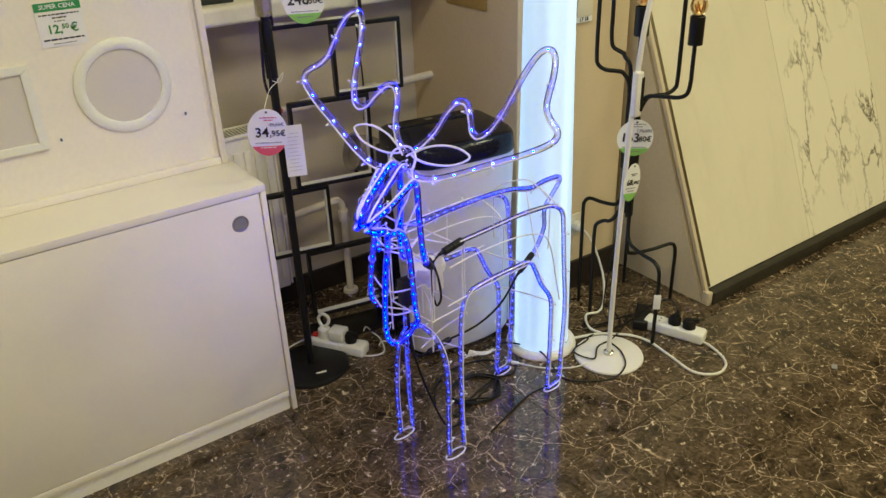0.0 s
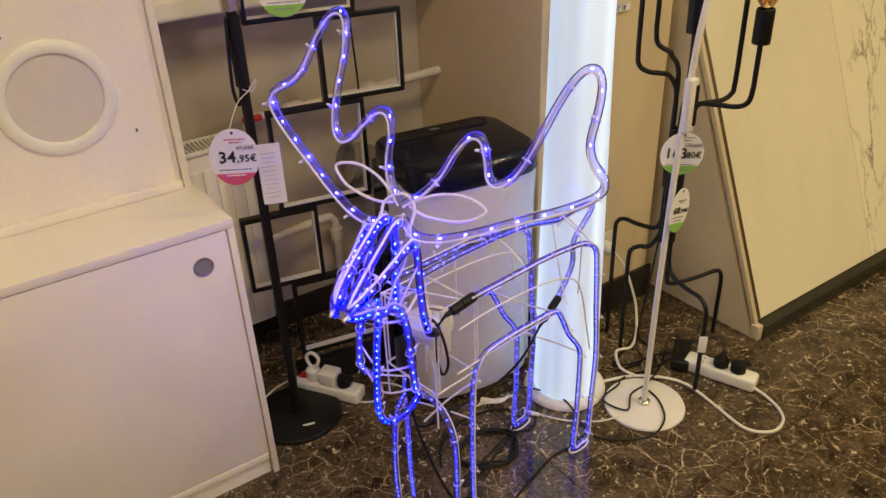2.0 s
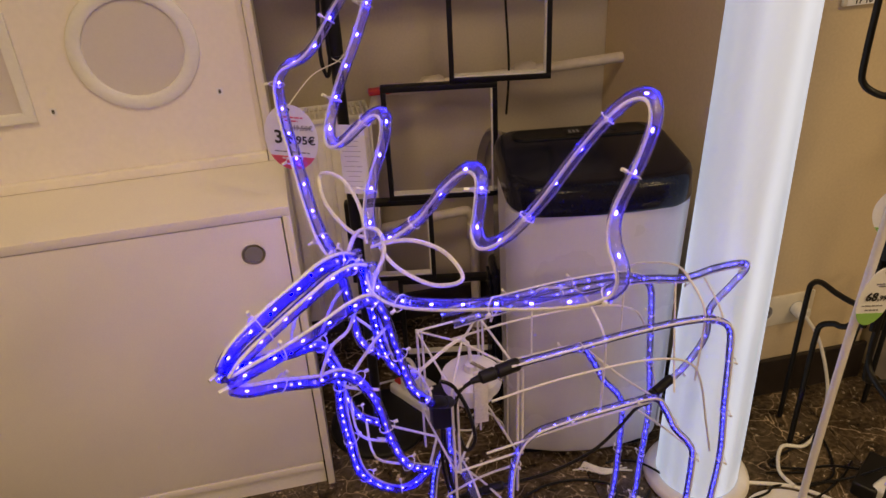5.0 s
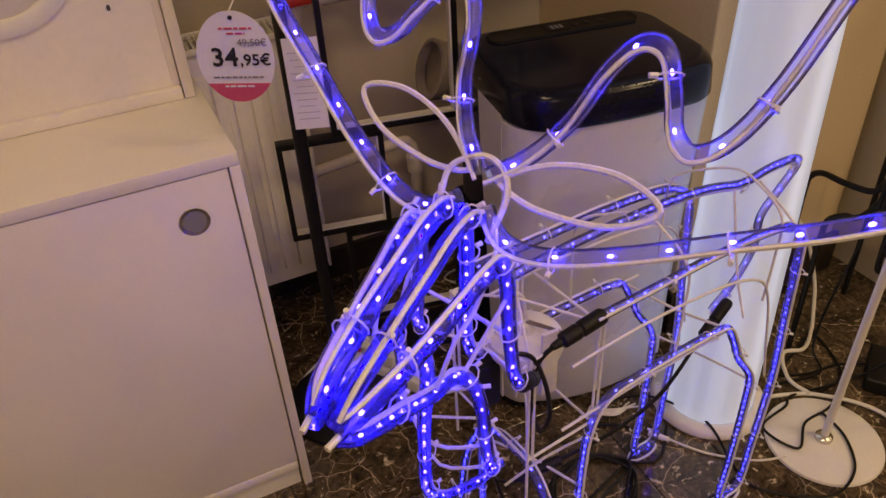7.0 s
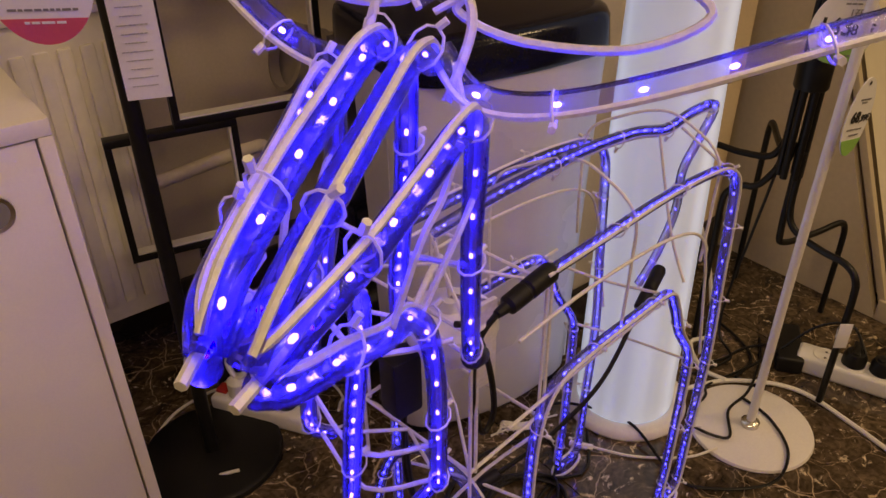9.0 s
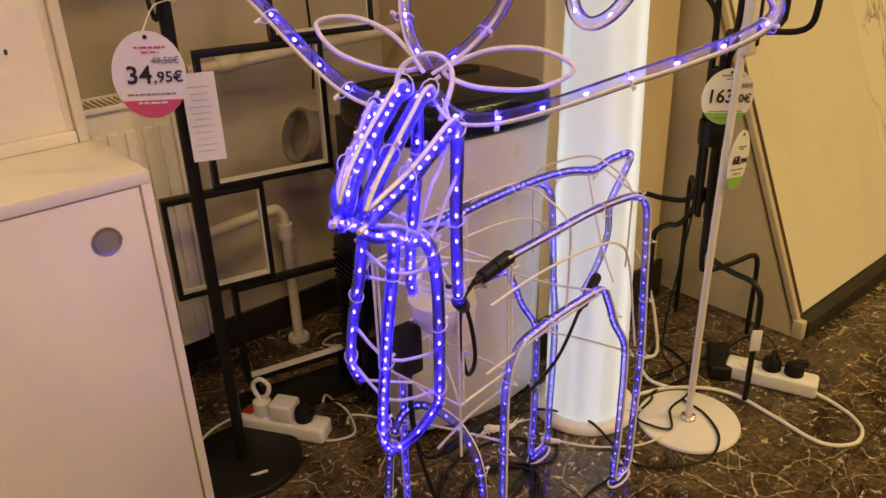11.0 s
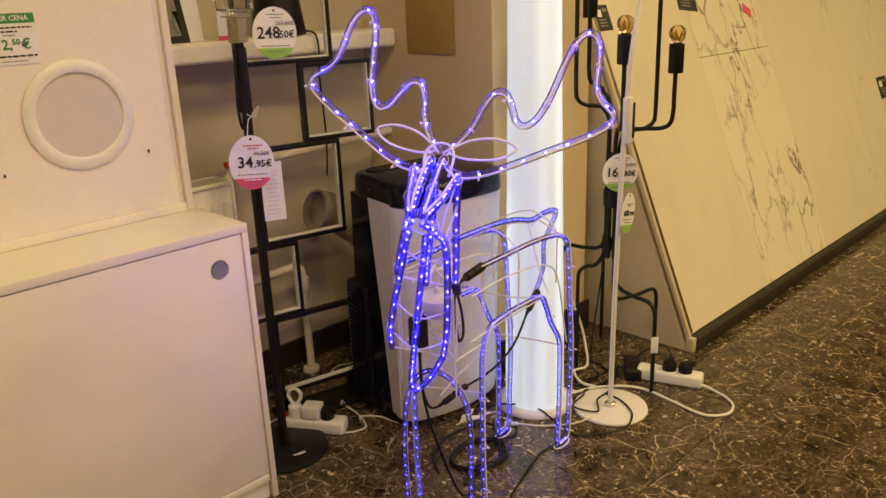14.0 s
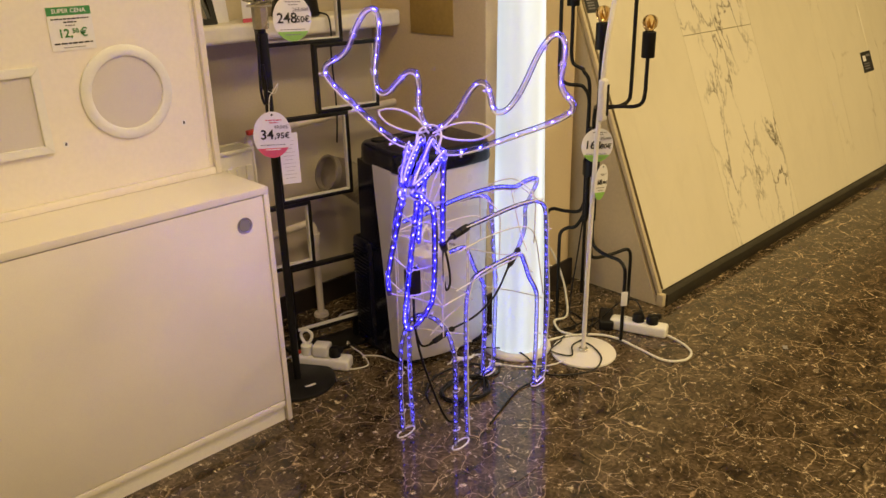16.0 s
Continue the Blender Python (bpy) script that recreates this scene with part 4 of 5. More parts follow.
slab_card(4.60, 0.60, 0.15, 0.12)
slab_card(2.735, 1.17, 0.14, 0.10, 6)
slab_card(2.14, 1.12, 0.08, 0.09)
rs = thing("red_sticker", "small red sticker on the veined slab", "sticker")
rs.matrix_world = LEANED @ pose(3.225, -0.0012, 1.10, 0, 30, 0)
part("sticker", boxed(-0.035, 0.035, -0.0006, 0.0008, -0.02, 0.02), TAG_RED, rs, smooth=False)


# ---- wall fittings on the pillar ----
def wall_socket():
    s = thing("wall_socket", "cream double wall socket above the baseboard", "socket", (1.741, FRONT - 0.0005, 0.256))
    part("plate", boxed(-0.085, 0.085, -0.008, 0, -0.042, 0.042, 0.004), SOCKETPL, s)
    for x in (-0.042, 0.042):
        part("well", lathe([(0.0225, 0.0085), (0.0215, 0.001 + 0.0085), (0.0195, 0.0082)], 24, pose(x, 0, 0, 90)), SOCKETPL, s)
        part("well_floor", lathe([(0.0, 0.0084), (0.0195, 0.0083)], 24, pose(x, 0, 0, 90)), INK_GREY, s)
        for dx in (-0.0095, 0.0095):
            part("pin_hole", lathe([(0.0, 0.0088), (0.0028, 0.0087)], 10, pose(x + dx, 0, 0, 90)), INK, s)
    return s


wall_socket()
p = thing("wall_plug", "white plug in the wall socket with its cable", "plug", (1.783, FRONT - 0.009, 0.256))
part("plug_body", lathe([(0.0, 0.034), (0.012, 0.033), (0.018, 0.026), (0.0185, 0.0)], 20, pose(0, 0, 0, 90)), CABLE_W, p)
part("cable", swept([(0, -0.03, 0), (0.03, -0.06, -0.06), (0.055, -0.09, -0.17), (0.04, -0.12, -0.235), (0.0, -0.155, -0.25), (-0.06, -0.19, -0.247), (-0.11, -0.18, -0.246), (-0.155, -0.24, -0.248), (-0.15, -0.29, -0.247)], 0.0042, 8, 7), CABLE_W, p)
sw = thing("light_switch", "cream wall switch with a printed number label", "switch", (1.775, FRONT - 0.0005, 1.0))
part("plate", boxed(-0.042, 0.042, -0.009, 0, -0.042, 0.042, 0.004), SOCKETPL, sw)
part("rocker", boxed(-0.03, 0.03, -0.0125, -0.0092, -0.022, 0.03, 0.0015), SOCKETPL, sw)
part("label_strip", boxed(-0.034, 0.036, -0.0102, -0.0092, -0.040, -0.024), PAPER, sw, smooth=False)
lettering("17 18", 0.017, pose(0, -0.0105, -0.032), INK, sw, bold=0.0004)


# ---- extension leads and cables on the floor ----
def power_strip(at, rz, sockets, switch, label):
    s = thing("power_strip", label, "power strip", at, rz, group="power strips")
    n = 0.20
    part("body", boxed(-n / 2, n / 2, -0.027, 0.027, 0, 0.04, 0.009, 3), PLASTIC, s)
    for i in range(sockets):
        x = -n / 2 + 0.05 + i * 0.048
        w = part("socket_well", lathe([(0.0, 0.0404), (0.0185, 0.0404), (0.0215, 0.0415), (0.023, 0.0402)], 22, pose(x, 0, 0)), PLASTIC, s)
        for dy in (-0.0095, 0.0095):
            part("pin_hole", lathe([(0.0, 0.0408), (0.0028, 0.0407)], 10, pose(x, dy, 0)), INK, w)
    if switch:
        part("switch", boxed(-n / 2 + 0.006, -n / 2 + 0.028, -0.012, 0.012, 0.0402, 0.046, 0.002), RED, s, "red rocker switch")
    return s


power_strip((0.905, 1.90, 0.0004), -57, 3, True, "white power strip with red switch on the floor")
power_strip((1.825, 1.282, 0.0004), -70, 3, False, "white power strip with black plugs on the floor")


def plug(at, rz, material, label, tall=0.034, r=0.019):
    t = thing("plug", label, "plug", at, rz, group="plugs in the power strips")
    part("plug_body", lathe([(0.0, 0.0), (r, 0.0), (r, tall * 0.6), (r * 0.8, tall * 0.9), (0.0, tall)], 20), material, t)
    part("grip", boxed(-r * 0.35, r * 0.35, -r * 1.5, r * 0.6, tall * 0.45, tall * 1.05, 0.003), material, t)
    return t


def along(at, rz, d):
    return (at[0] + d * math.cos(radians(rz)), at[1] + d * math.sin(radians(rz)), 0.0422)


A0, B0 = (0.905, 1.90), (1.825, 1.282)
t = thing("ring_plug", "white plug with a pull ring in the power strip", "plug", along(A0, -57, -0.05), -57, group="plugs in the power strips")
part("plug_body", lathe([(0.0, 0.0), (0.02, 0.0), (0.02, 0.03), (0.014, 0.036), (0.0, 0.038)], 20), PLASTIC, t)
part("pull_ring", swept([(0.0, 0, 0.036), (-0.016, 0.004, 0.05), (-0.018, 0.006, 0.068), (0.0, 0.006, 0.082), (0.018, 0.006, 0.07), (0.016, 0.002, 0.05)], 0.0052, 10, 5, True), PLASTIC, t)
t = thing("power_adapter", "white square power adapter in the power strip", "adapter", along(A0, -57, 0.0), -57)
part("case", boxed(-0.024, 0.03, -0.024, 0.024, 0, 0.04, 0.006, 3), PLASTIC, t)
plug(along(A0, -57, 0.047), 30, RUBBER, "black plug in the power strip")
plug(along(B0, -70, 0.046), 60, RUBBER, "black round plug in the power strip", 0.03, 0.021)
plug(along(B0, -70, -0.002), 110, RUBBER, "black round plug in the power strip", 0.03, 0.021)
t = thing("black_adapter", "black power adapter box behind the power strip", "adapter", (1.80, 1.40, 0.0005), 35)
part("case", boxed(-0.06, 0.06, -0.025, 0.025, 0, 0.036, 0.006, 3), RUBBER, t)
t = thing("cable_label", "white cable label wrapped on a lamp leg", "label", (1.7211, 1.285, 0.165), -40)
part("label", boxed(-0.011, 0.011, -0.009, -0.0075, -0.026, 0.026, 0.0004), PAPER, t)
part("wrap", lathe([(0.0075, -0.01), (0.0078, 0.01)], 14), PAPER, t)


def cable(pts, r, material, label, category="cable", per=7):
    t = thing("cable", label, category, group="cables on the floor")
    part("cable_run", swept(pts, r, 7, per), material, t)
    return t


G = 0.0045
cable([(1.836, 1.204, 0.02), (1.85, 1.16, 0.008), (1.835, 1.10, G), (1.80, 1.062, G), (1.745, 1.056, G), (1.70, 1.105, G), (1.712, 1.21, G), (1.722, 1.30, G), (1.70, 1.36, 0.006), (1.645, 1.42, G), (1.60, 1.445, G), (1.53, 1.47, G)], 0.0043, CABLE_W, "white mains cable curling from the power strip")
cable([(1.83, 1.27, 0.07), (1.835, 1.31, 0.11), (1.81, 1.36, 0.09), (1.76, 1.40, 0.03), (1.70, 1.42, 0.008), (1.60, 1.44, 0.006), (1.56, 1.42, 0.014), (1.48, 1.40, 0.016), (1.50, 1.33, 0.016), (1.56, 1.37, 0.016), (1.64, 1.38, 0.01), (1.74, 1.42, 0.006), (1.80, 1.46, G)], 0.0027, CABLE_B, "black lamp cable looped over the white base")
cable([(1.61, 1.375, 0.014), (1.60, 1.31, 0.014), (1.55, 1.245, 0.0145), (1.47, 1.23, 0.01), (1.38, 1.30, G), (1.374, 1.36, G), (1.39, 1.46, 0.023), (1.345, 1.555, 0.023), (1.30, 1.60, G), (1.27, 1.60, G)], 0.0027, CABLE_B, "black cable running past the column lamp")
cable([(1.374, 1.345, G), (1.30, 1.33, G), (1.235, 1.33, G), (1.16, 1.31, G), (1.086, 1.285, G), (1.04, 1.27, G)], 0.0027, CABLE_B, "black cable lying across the marble floor")
coil = [(1.12 + (0.075 + 0.012 * math.sin(i * 1.7)) * math.cos(i * 0.8), 1.45 + (0.062 + 0.014 * math.cos(i * 2.3)) * math.sin(i * 0.8), G + 0.0035 * (i % 3)) for i in range(34)]
cable([(1.0, 1.38, G)] + coil + [(1.25, 1.44, G), (1.33, 1.50, G)], 0.003, CABLE_B, "coiled black cable heap under the reindeer", per=4)
cable([(0.99, 1.47, G), (1.03, 1.53, G), (1.10, 1.57, G), (1.19, 1.57, G), (1.26, 1.53, G), (1.22, 1.47, G), (1.13, 1.44, G), (1.05, 1.41, G), (1.0, 1.39, G)], 0.003, CABLE_B, "loose black cable loop on the marble floor")
cable([(1.305, 1.472, 0.008), (1.35, 1.41, G), (1.42, 1.352, G), (1.47, 1.33, 0.012)], 0.0024, CABLE_W, "thin white cable with a plug end")
cable([(1.285, 1.50, 0.0065), (1.298, 1.48, 0.007), (1.308, 1.467, 0.0065)], 0.006, CABLE_W, "white plastic connector end on the floor", "connector")
for k in range(5):
    w = 0.5 * k
    cable([(1.19 + 0.01 * k, 1.60 - 0.004 * k, 0.004), (1.215, 1.588 + 0.012 * math.sin(w), 0.012 + 0.003 * k), (1.25, 1.575 - 0.012 * math.cos(w), 0.014), (1.285 + 0.008 * k, 1.572 + 0.012 * math.sin(w * 2), 0.006)], 0.0019, CABLE_W, "thin white cord tied in a bundle")
cable([(1.00, 1.80, 0.03), (1.04, 1.845, G), (1.075, 1.80, G), (1.085, 1.74, G), (1.12, 1.69, G)], 0.0025, CABLE_W, "white cable trailing from the power strip")
cable([(0.975, 1.85, 0.07), (1.0, 1.88, 0.06), (1.03, 1.90, 0.02), (1.04, 1.86, G), (1.01, 1.79, G), (0.96, 1.80, G), (0.93, 1.84, G)], 0.0025, CABLE_W, "white cable looping behind the power strip")
cable([(0.975, 1.845, 0.07), (1.01, 1.86, 0.05), (1.05, 1.88, 0.012), (1.09, 1.86, G), (1.14, 1.80, G)], 0.003, CABLE_B, "black cable from the power strip")
cable([(0.88, 1.98, 0.03), (0.84, 2.02, G), (0.76, 2.0, G), (0.70, 1.93, G), (0.74, 1.84, G), (0.80, 1.79, 0.023)], 0.003, CABLE_W, "white cable going under the cabinet")
cable([(1.79, 1.41, 0.03), (1.75, 1.46, G), (1.68, 1.47, G), (1.62, 1.50, G), (1.70, 1.53, G), (1.78, 1.55, G), (1.74, 1.44, G), (1.66, 1.42, G)], 0.003, CABLE_B, "tangled black cable behind the white base")
cable([(1.739, 1.478, 0.4), (1.745, 1.50, 0.25), (1.745, 1.52, 0.1), (1.73, 1.51, 0.02), (1.70, 1.46, G), (1.60, 1.48, G)], 0.0027, CABLE_B, "black supply cable down the lamp")
cable([(1.16, 2.12, G), (1.20, 2.08, 0.01), (1.24, 2.12, 0.012), (1.20, 2.16, G), (1.15, 2.13, 0.012), (1.19, 2.08, 0.018), (1.23, 2.12, 0.02)], 0.0025, CABLE_W, "small coil of pale cable in the niche")
s = thing("tag_scrap", "tiny grey scrap lying on the marble floor", "scrap", (2.06, 0.86, 0.0004), 30)
part("scrap", boxed(-0.012, 0.012, -0.008, 0.008, 0, 0.0015), INK_GREY, s)


# ---- reindeer light figure ----
DEER = thing("reindeer_light_figure", "white wire reindeer outlined in glowing blue rope lights", "light figure", (0, 0, 0))
ROPE, CORE = 0.0067, 0.0020


def cut(pts, step):
    """Points at even steps along a line."""
    pts = [Vector(p) for p in pts]
    out, left = [], step * 0.5
    for a, b in zip(pts, pts[1:]):
        d = (b - a).length
        while left <= d:
            out.append((a.lerp(b, left / d), (b - a).normalized()))
            left += step
        left -= d
    return out


def rope(pts, head=True, per=6, wire=(0, 0, 0), closed=False, name="light_rope"):
    """A clear rope light with small diodes inside, tied to a white wire beside it."""
    line = glide(pts, per, closed)
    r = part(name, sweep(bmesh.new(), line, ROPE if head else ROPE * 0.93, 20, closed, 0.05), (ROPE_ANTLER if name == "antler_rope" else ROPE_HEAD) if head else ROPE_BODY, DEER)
    bm = bmesh.new()
    rad = 0.0013 if head else 0.0011
    for p, t in cut(line, 0.040 if name == "antler_rope" else 0.034 if head else 0.0265):
        u = t.orthogonal().normalized()
        v = t.cross(u)
        a, b = bm.verts.new(p + t * rad * 1.9), bm.verts.new(p - t * rad * 1.9)
        rings = [[bm.verts.new(p + t * h + rad * (math.cos(w) * u + math.sin(w) * v)) for w in (k * math.pi / 3 for k in range(6))] for h in (rad * 0.95, -rad * 0.95)]
        for i in range(6):
            j = (i + 1) % 6
            bm.faces.new((rings[0][i], rings[0][j], a))
            bm.faces.new((rings[1][j], rings[1][i], b))
            bm.faces.new((rings[0][j], rings[0][i], rings[1][i], rings[1][j]))
    leds = part("led_string", bm, LED_HEAD if head else LED_BODY, r, "tiny glowing blue diodes", smooth=False)
    leds["kind"] = "stuff"
    if wire != (0, 0, 0):
        off = Vector(wire)
        w = [p + off for p in line]
        part("outline_wire", sweep(bmesh.new(), w, CORE, 6, closed), WIRE, DEER)
        for p, t in cut(line, 0.12):
            c = p + off * 0.45
            u = (off - t * off.dot(t)).normalized()
            v = t.cross(u)
            k = (ROPE if head else ROPE * 0.93) + 0.0012
            bm = sweep(bmesh.new(), [c + (k + 0.003) * math.cos(q) * u + k * math.sin(q) * v for q in (i * math.pi / 5 for i in range(10))], 0.0008, 4, True)
            sweep(bm, [c + u * (k + 0.0025), c + u * (k + 0.008) + v * 0.002], 0.0021, 6)
            part("cable_tie", bm, WIRE, r)
    return r


def wire(pts, per=5, closed=False, r=CORE, name="wire"):
    return part(name, sweep(bmesh.new(), glide(pts, per, closed) if per > 1 else pts, r, 6, closed), WIRE, DEER)


def Bd(s, d, z):
    """The body's own axes: s back along it, d to the near side, z up."""
    return Vector((0.871 + 0.99 * s + 0.14 * d, 1.336 + 0.14 * s - 0.99 * d, z))


# two side outlines: front leg, belly, hind leg, rump and back line
for d, sh in ((0.078, 0.0), (-0.082, -0.045)):
    o = Bd(0, math.copysign(0.007, d), 0.004) - Bd(0, 0, 0)
    side = [(0.062, 0.012), (0.058, 0.14), (0.06, 0.30), (0.066, 0.42), (0.092, 0.474), (0.15, 0.484), (0.24, 0.482), (0.318, 0.474), (0.345, 0.44), (0.372, 0.385), (0.410, 0.33), (0.420, 0.28), (0.418, 0.12), (0.412, 0.02), (0.437, 0.010), (0.468, 0.02), (0.474, 0.12), (0.482, 0.27), (0.470, 0.41), (0.462, 0.52), (0.452, 0.575), (0.415, 0.604), (0.36, 0.616), (0.27, 0.624), (0.16, 0.626), (0.06, 0.628)]
    rope([Bd(s + sh, d, z) for s, z in side], False, 5, tuple(o))
    # hoof loops
    for s0 in (0.03, 0.437):
        loop = [Bd(s0 + sh + 0.034 * math.cos(w), d + 0.013 * math.sin(w), 0.0028) for w in (i * math.pi / 5 for i in range(10))]
        wire(loop, 4, True, 0.0024, "hoof_loop")
# front arch across the chest down both front legs
arch = [Bd(-0.028, -0.082, 0.014), Bd(-0.03, -0.083, 0.15), Bd(-0.02, -0.082, 0.27), Bd(-0.008, -0.068, 0.34), Bd(-0.002, -0.035, 0.378), Bd(0.0, 0.0, 0.386), Bd(0.004, 0.04, 0.372), Bd(0.008, 0.07, 0.325), Bd(0.010, 0.079, 0.25), Bd(0.006, 0.08, 0.13), Bd(0.004, 0.08, 0.014)]
rope(arch, False, 5, tuple(Bd(0.008, 0, 0) - Bd(0, 0, 0)))
# spine with tail, and the rump's centre line
spine = [(0.008, 0.664), (0.10, 0.668), (0.24, 0.664), (0.34, 0.652), (0.42, 0.632), (0.48, 0.635), (0.535, 0.630), (0.545, 0.615), (0.515, 0.585), (0.482, 0.55), (0.481, 0.49), (0.446, 0.436), (0.405, 0.405)]
rope([Bd(s, -0.006, z) for s, z in spine], False, 6, tuple(Vector((0, 0, -0.008))))
# hoops and stringers of the body cage
for s in (0.22, 0.40):
    hoop = [Bd(s, 0.076, 0.482), Bd(s, 0.078, 0.56), Bd(s, 0.074, 0.624), Bd(s, 0.03, 0.655), Bd(s, -0.006, 0.661), Bd(s - 0.02, -0.045, 0.65), Bd(s - 0.04, -0.080, 0.624), Bd(s - 0.045, -0.082, 0.55), Bd(s - 0.045, -0.08, 0.48)]
    wire(hoop)
for d in (0.079, -0.084):
    wire([Bd(0.03, d, 0.572), Bd(0.145, d, 0.575), Bd(0.29, d, 0.562), Bd(0.375, d, 0.532), Bd(0.41, d, 0.478), Bd(0.435, d, 0.38), Bd(0.455, d, 0.30)])
    wire([Bd(0.02, d, 0.47), Bd(0.15, d, 0.472), Bd(0.318, d, 0.468)])
wire([Bd(0.43, 0.078, 0.30), Bd(0.41, 0, 0.305), Bd(0.38, -0.082, 0.31)], 4)
wire([Bd(0.33, 0.078, 0.466), Bd(0.31, 0, 0.46), Bd(0.29, -0.082, 0.466)], 4)
wire([Bd(0.36, 0.078, 0.47), Bd(0.38, 0.04, 0.52), Bd(0.40, -0.004, 0.63)], 4)
wire([Bd(0.44, 0.078, 0.59), Bd(0.455, 0.04, 0.60), Bd(0.46, -0.006, 0.62)], 4)
# cage that carries the motor
cage_s, cage_d = (-0.03, 0.075), (-0.078, 0.074)
for s in cage_s:
    for d in cage_d:
        wire([Bd(s, d, 0.36), Bd(s, d, 0.47), Bd(s, d, 0.615)], 2)
        wire([Bd(s + 0.008, d, 0.44), Bd(s + 0.008, d, 0.61)], 1)
for z in (0.445, 0.612):
    wire([Bd(cage_s[0], cage_d[0], z), Bd(cage_s[0], cage_d[1], z)], 1)
    wire([Bd(cage_s[1], cage_d[0], z), Bd(cage_s[1], cage_d[1], z)], 1)
    for d in cage_d:
        wire([Bd(cage_s[0], d, z), Bd(cage_s[1], d, z)], 1)
wire([Bd(-0.03, -0.078, 0.612), Bd(0.02, -0.01, 0.622), Bd(0.075, 0.074, 0.612)], 1)
wire([Bd(-0.03, 0.074, 0.612), Bd(0.02, -0.01, 0.622), Bd(0.075, -0.078, 0.612)], 1)
wire([Bd(-0.03, 0.074, 0.445), Bd(0.03, 0.0, 0.44), Bd(0.075, -0.078, 0.445)], 1)
wire([Bd(-0.03, 0.03, 0.35), Bd(0.02, 0.05, 0.39), Bd(0.075, 0.074, 0.42)], 3)
wire([Bd(0.0, -0.08, 0.33), Bd(0.04, 0.0, 0.325), Bd(0.06, 0.078, 0.33)], 4)
mm = Matrix.Translation(Bd(0.035, -0.012, 0.53))
mo = part("motor", lathe([(0.0, -0.022), (0.03, -0.022), (0.034, -0.019), (0.036, 0.0), (0.047, 0.004), (0.049, 0.012), (0.047, 0.024), (0.036, 0.03), (0.012, 0.032), (0.010, 0.044), (0.0, 0.045)], 30, mm), PLASTIC, DEER, "white round motor housing")
part("motor_arm", swept([mm.translation + Vector((0, 0, 0.046)), mm.translation + Vector((0.02, -0.03, 0.047)), mm.translation + Vector((0.035, -0.055, 0.047))], 0.003, 8, 3), STEEL, mo)
part("bracket", boxed(mm.translation.x - 0.01, mm.translation.x + 0.012, mm.translation.y - 0.056, mm.translation.y - 0.0505, 0.50, 0.60, 0.001), WIRE, mo)


def connector(a, b, r=0.0115):
    a, b = Vector(a), Vector(b)
    pts = [a, a.lerp(b, 0.05), a.lerp(b, 0.45), a.lerp(b, 0.47), a.lerp(b, 0.50), a.lerp(b, 0.52), a.lerp(b, 0.80), a.lerp(b, 0.84), b]
    return part("connector", sweep(bmesh.new(), pts, [r * 0.7, r * 0.88, r * 0.88, r * 0.72, r * 0.72, r * 0.86, r * 0.82, r * 0.5, r * 0.36], 14), RUBBER, DEER, "black rope-light connector")


connector(Bd(0.075, 0.078, 0.628), Bd(0.0, 0.076, 0.618))
connector(Bd(0.39, 0.03, 0.455), Bd(0.31, 0.045, 0.425), 0.010)
connector(Bd(0.07, 0.03, 0.33), Bd(0.0, 0.0, 0.30), 0.009)
lead = part("lead", swept([Bd(0.0, 0.076, 0.618), Bd(-0.02, 0.074, 0.60), Bd(-0.025, 0.072, 0.55), Bd(-0.012, 0.072, 0.485), Bd(0.004, 0.073, 0.50), Bd(-0.005, 0.074, 0.56), Bd(-0.026, 0.074, 0.615), Bd(-0.045, 0.07, 0.63)], 0.003, 7, 6), CABLE_B, DEER, "black connecting lead")
part("lead", swept([Bd(0.31, 0.045, 0.425), Bd(0.24, 0.05, 0.37), Bd(0.16, 0.04, 0.335), Bd(0.07, 0.03, 0.33)], 0.003, 7, 6), CABLE_B, DEER, "black connecting lead")
part("lead", swept([Bd(0.0, 0.0, 0.30), Bd(-0.01, -0.02, 0.30), Bd(-0.015, -0.035, 0.36), Bd(-0.01, -0.035, 0.45), Bd(0.0, -0.03, 0.49)], 0.003, 7, 6), CABLE_B, DEER, "black connecting lead")
part("lead", swept([Bd(-0.01, -0.04, 0.46), Bd(0.0, -0.04, 0.3), Bd(0.03, -0.02, 0.15), Bd(0.07, 0.0, 0.03), Bd(0.12, 0.0, 0.006), Bd(0.17, -0.03, 0.005)], 0.0035, 7, 6), CABLE_B, DEER, "black mains lead to the floor")
part("transformer", boxed(Bd(-0.01, -0.04, 0).x - 0.018, Bd(-0.01, -0.04, 0).x + 0.018, Bd(-0.01, -0.04, 0).y - 0.015, Bd(-0.01, -0.04, 0).y + 0.015, 0.44, 0.515, 0.005), RUBBER, DEER, "black plug adapter")

# head: f forward from between the antlers, lat to the near side, up
HEAD_TURN = -5.0
AXIS = Vector((0.932, 1.381, 0))
HO = Vector((0.7657, 1.1568, 0.932))
HF, HL, HU = 0.941 * Vector((-0.8389, -0.5443, 0)), 1.016 * Vector((0.5402, -0.8326, -0.1219)), 1.042 * Vector((0.0663, -0.1022, 0.9925))
HM = Matrix.Translation(AXIS) @ pose(0, 0, 0, 0, 0, HEAD_TURN) @ Matrix.Translation(-AXIS)


def Hd(f, lat, up):
    return HM @ (HO + HF * f + HL * lat + HU * up)


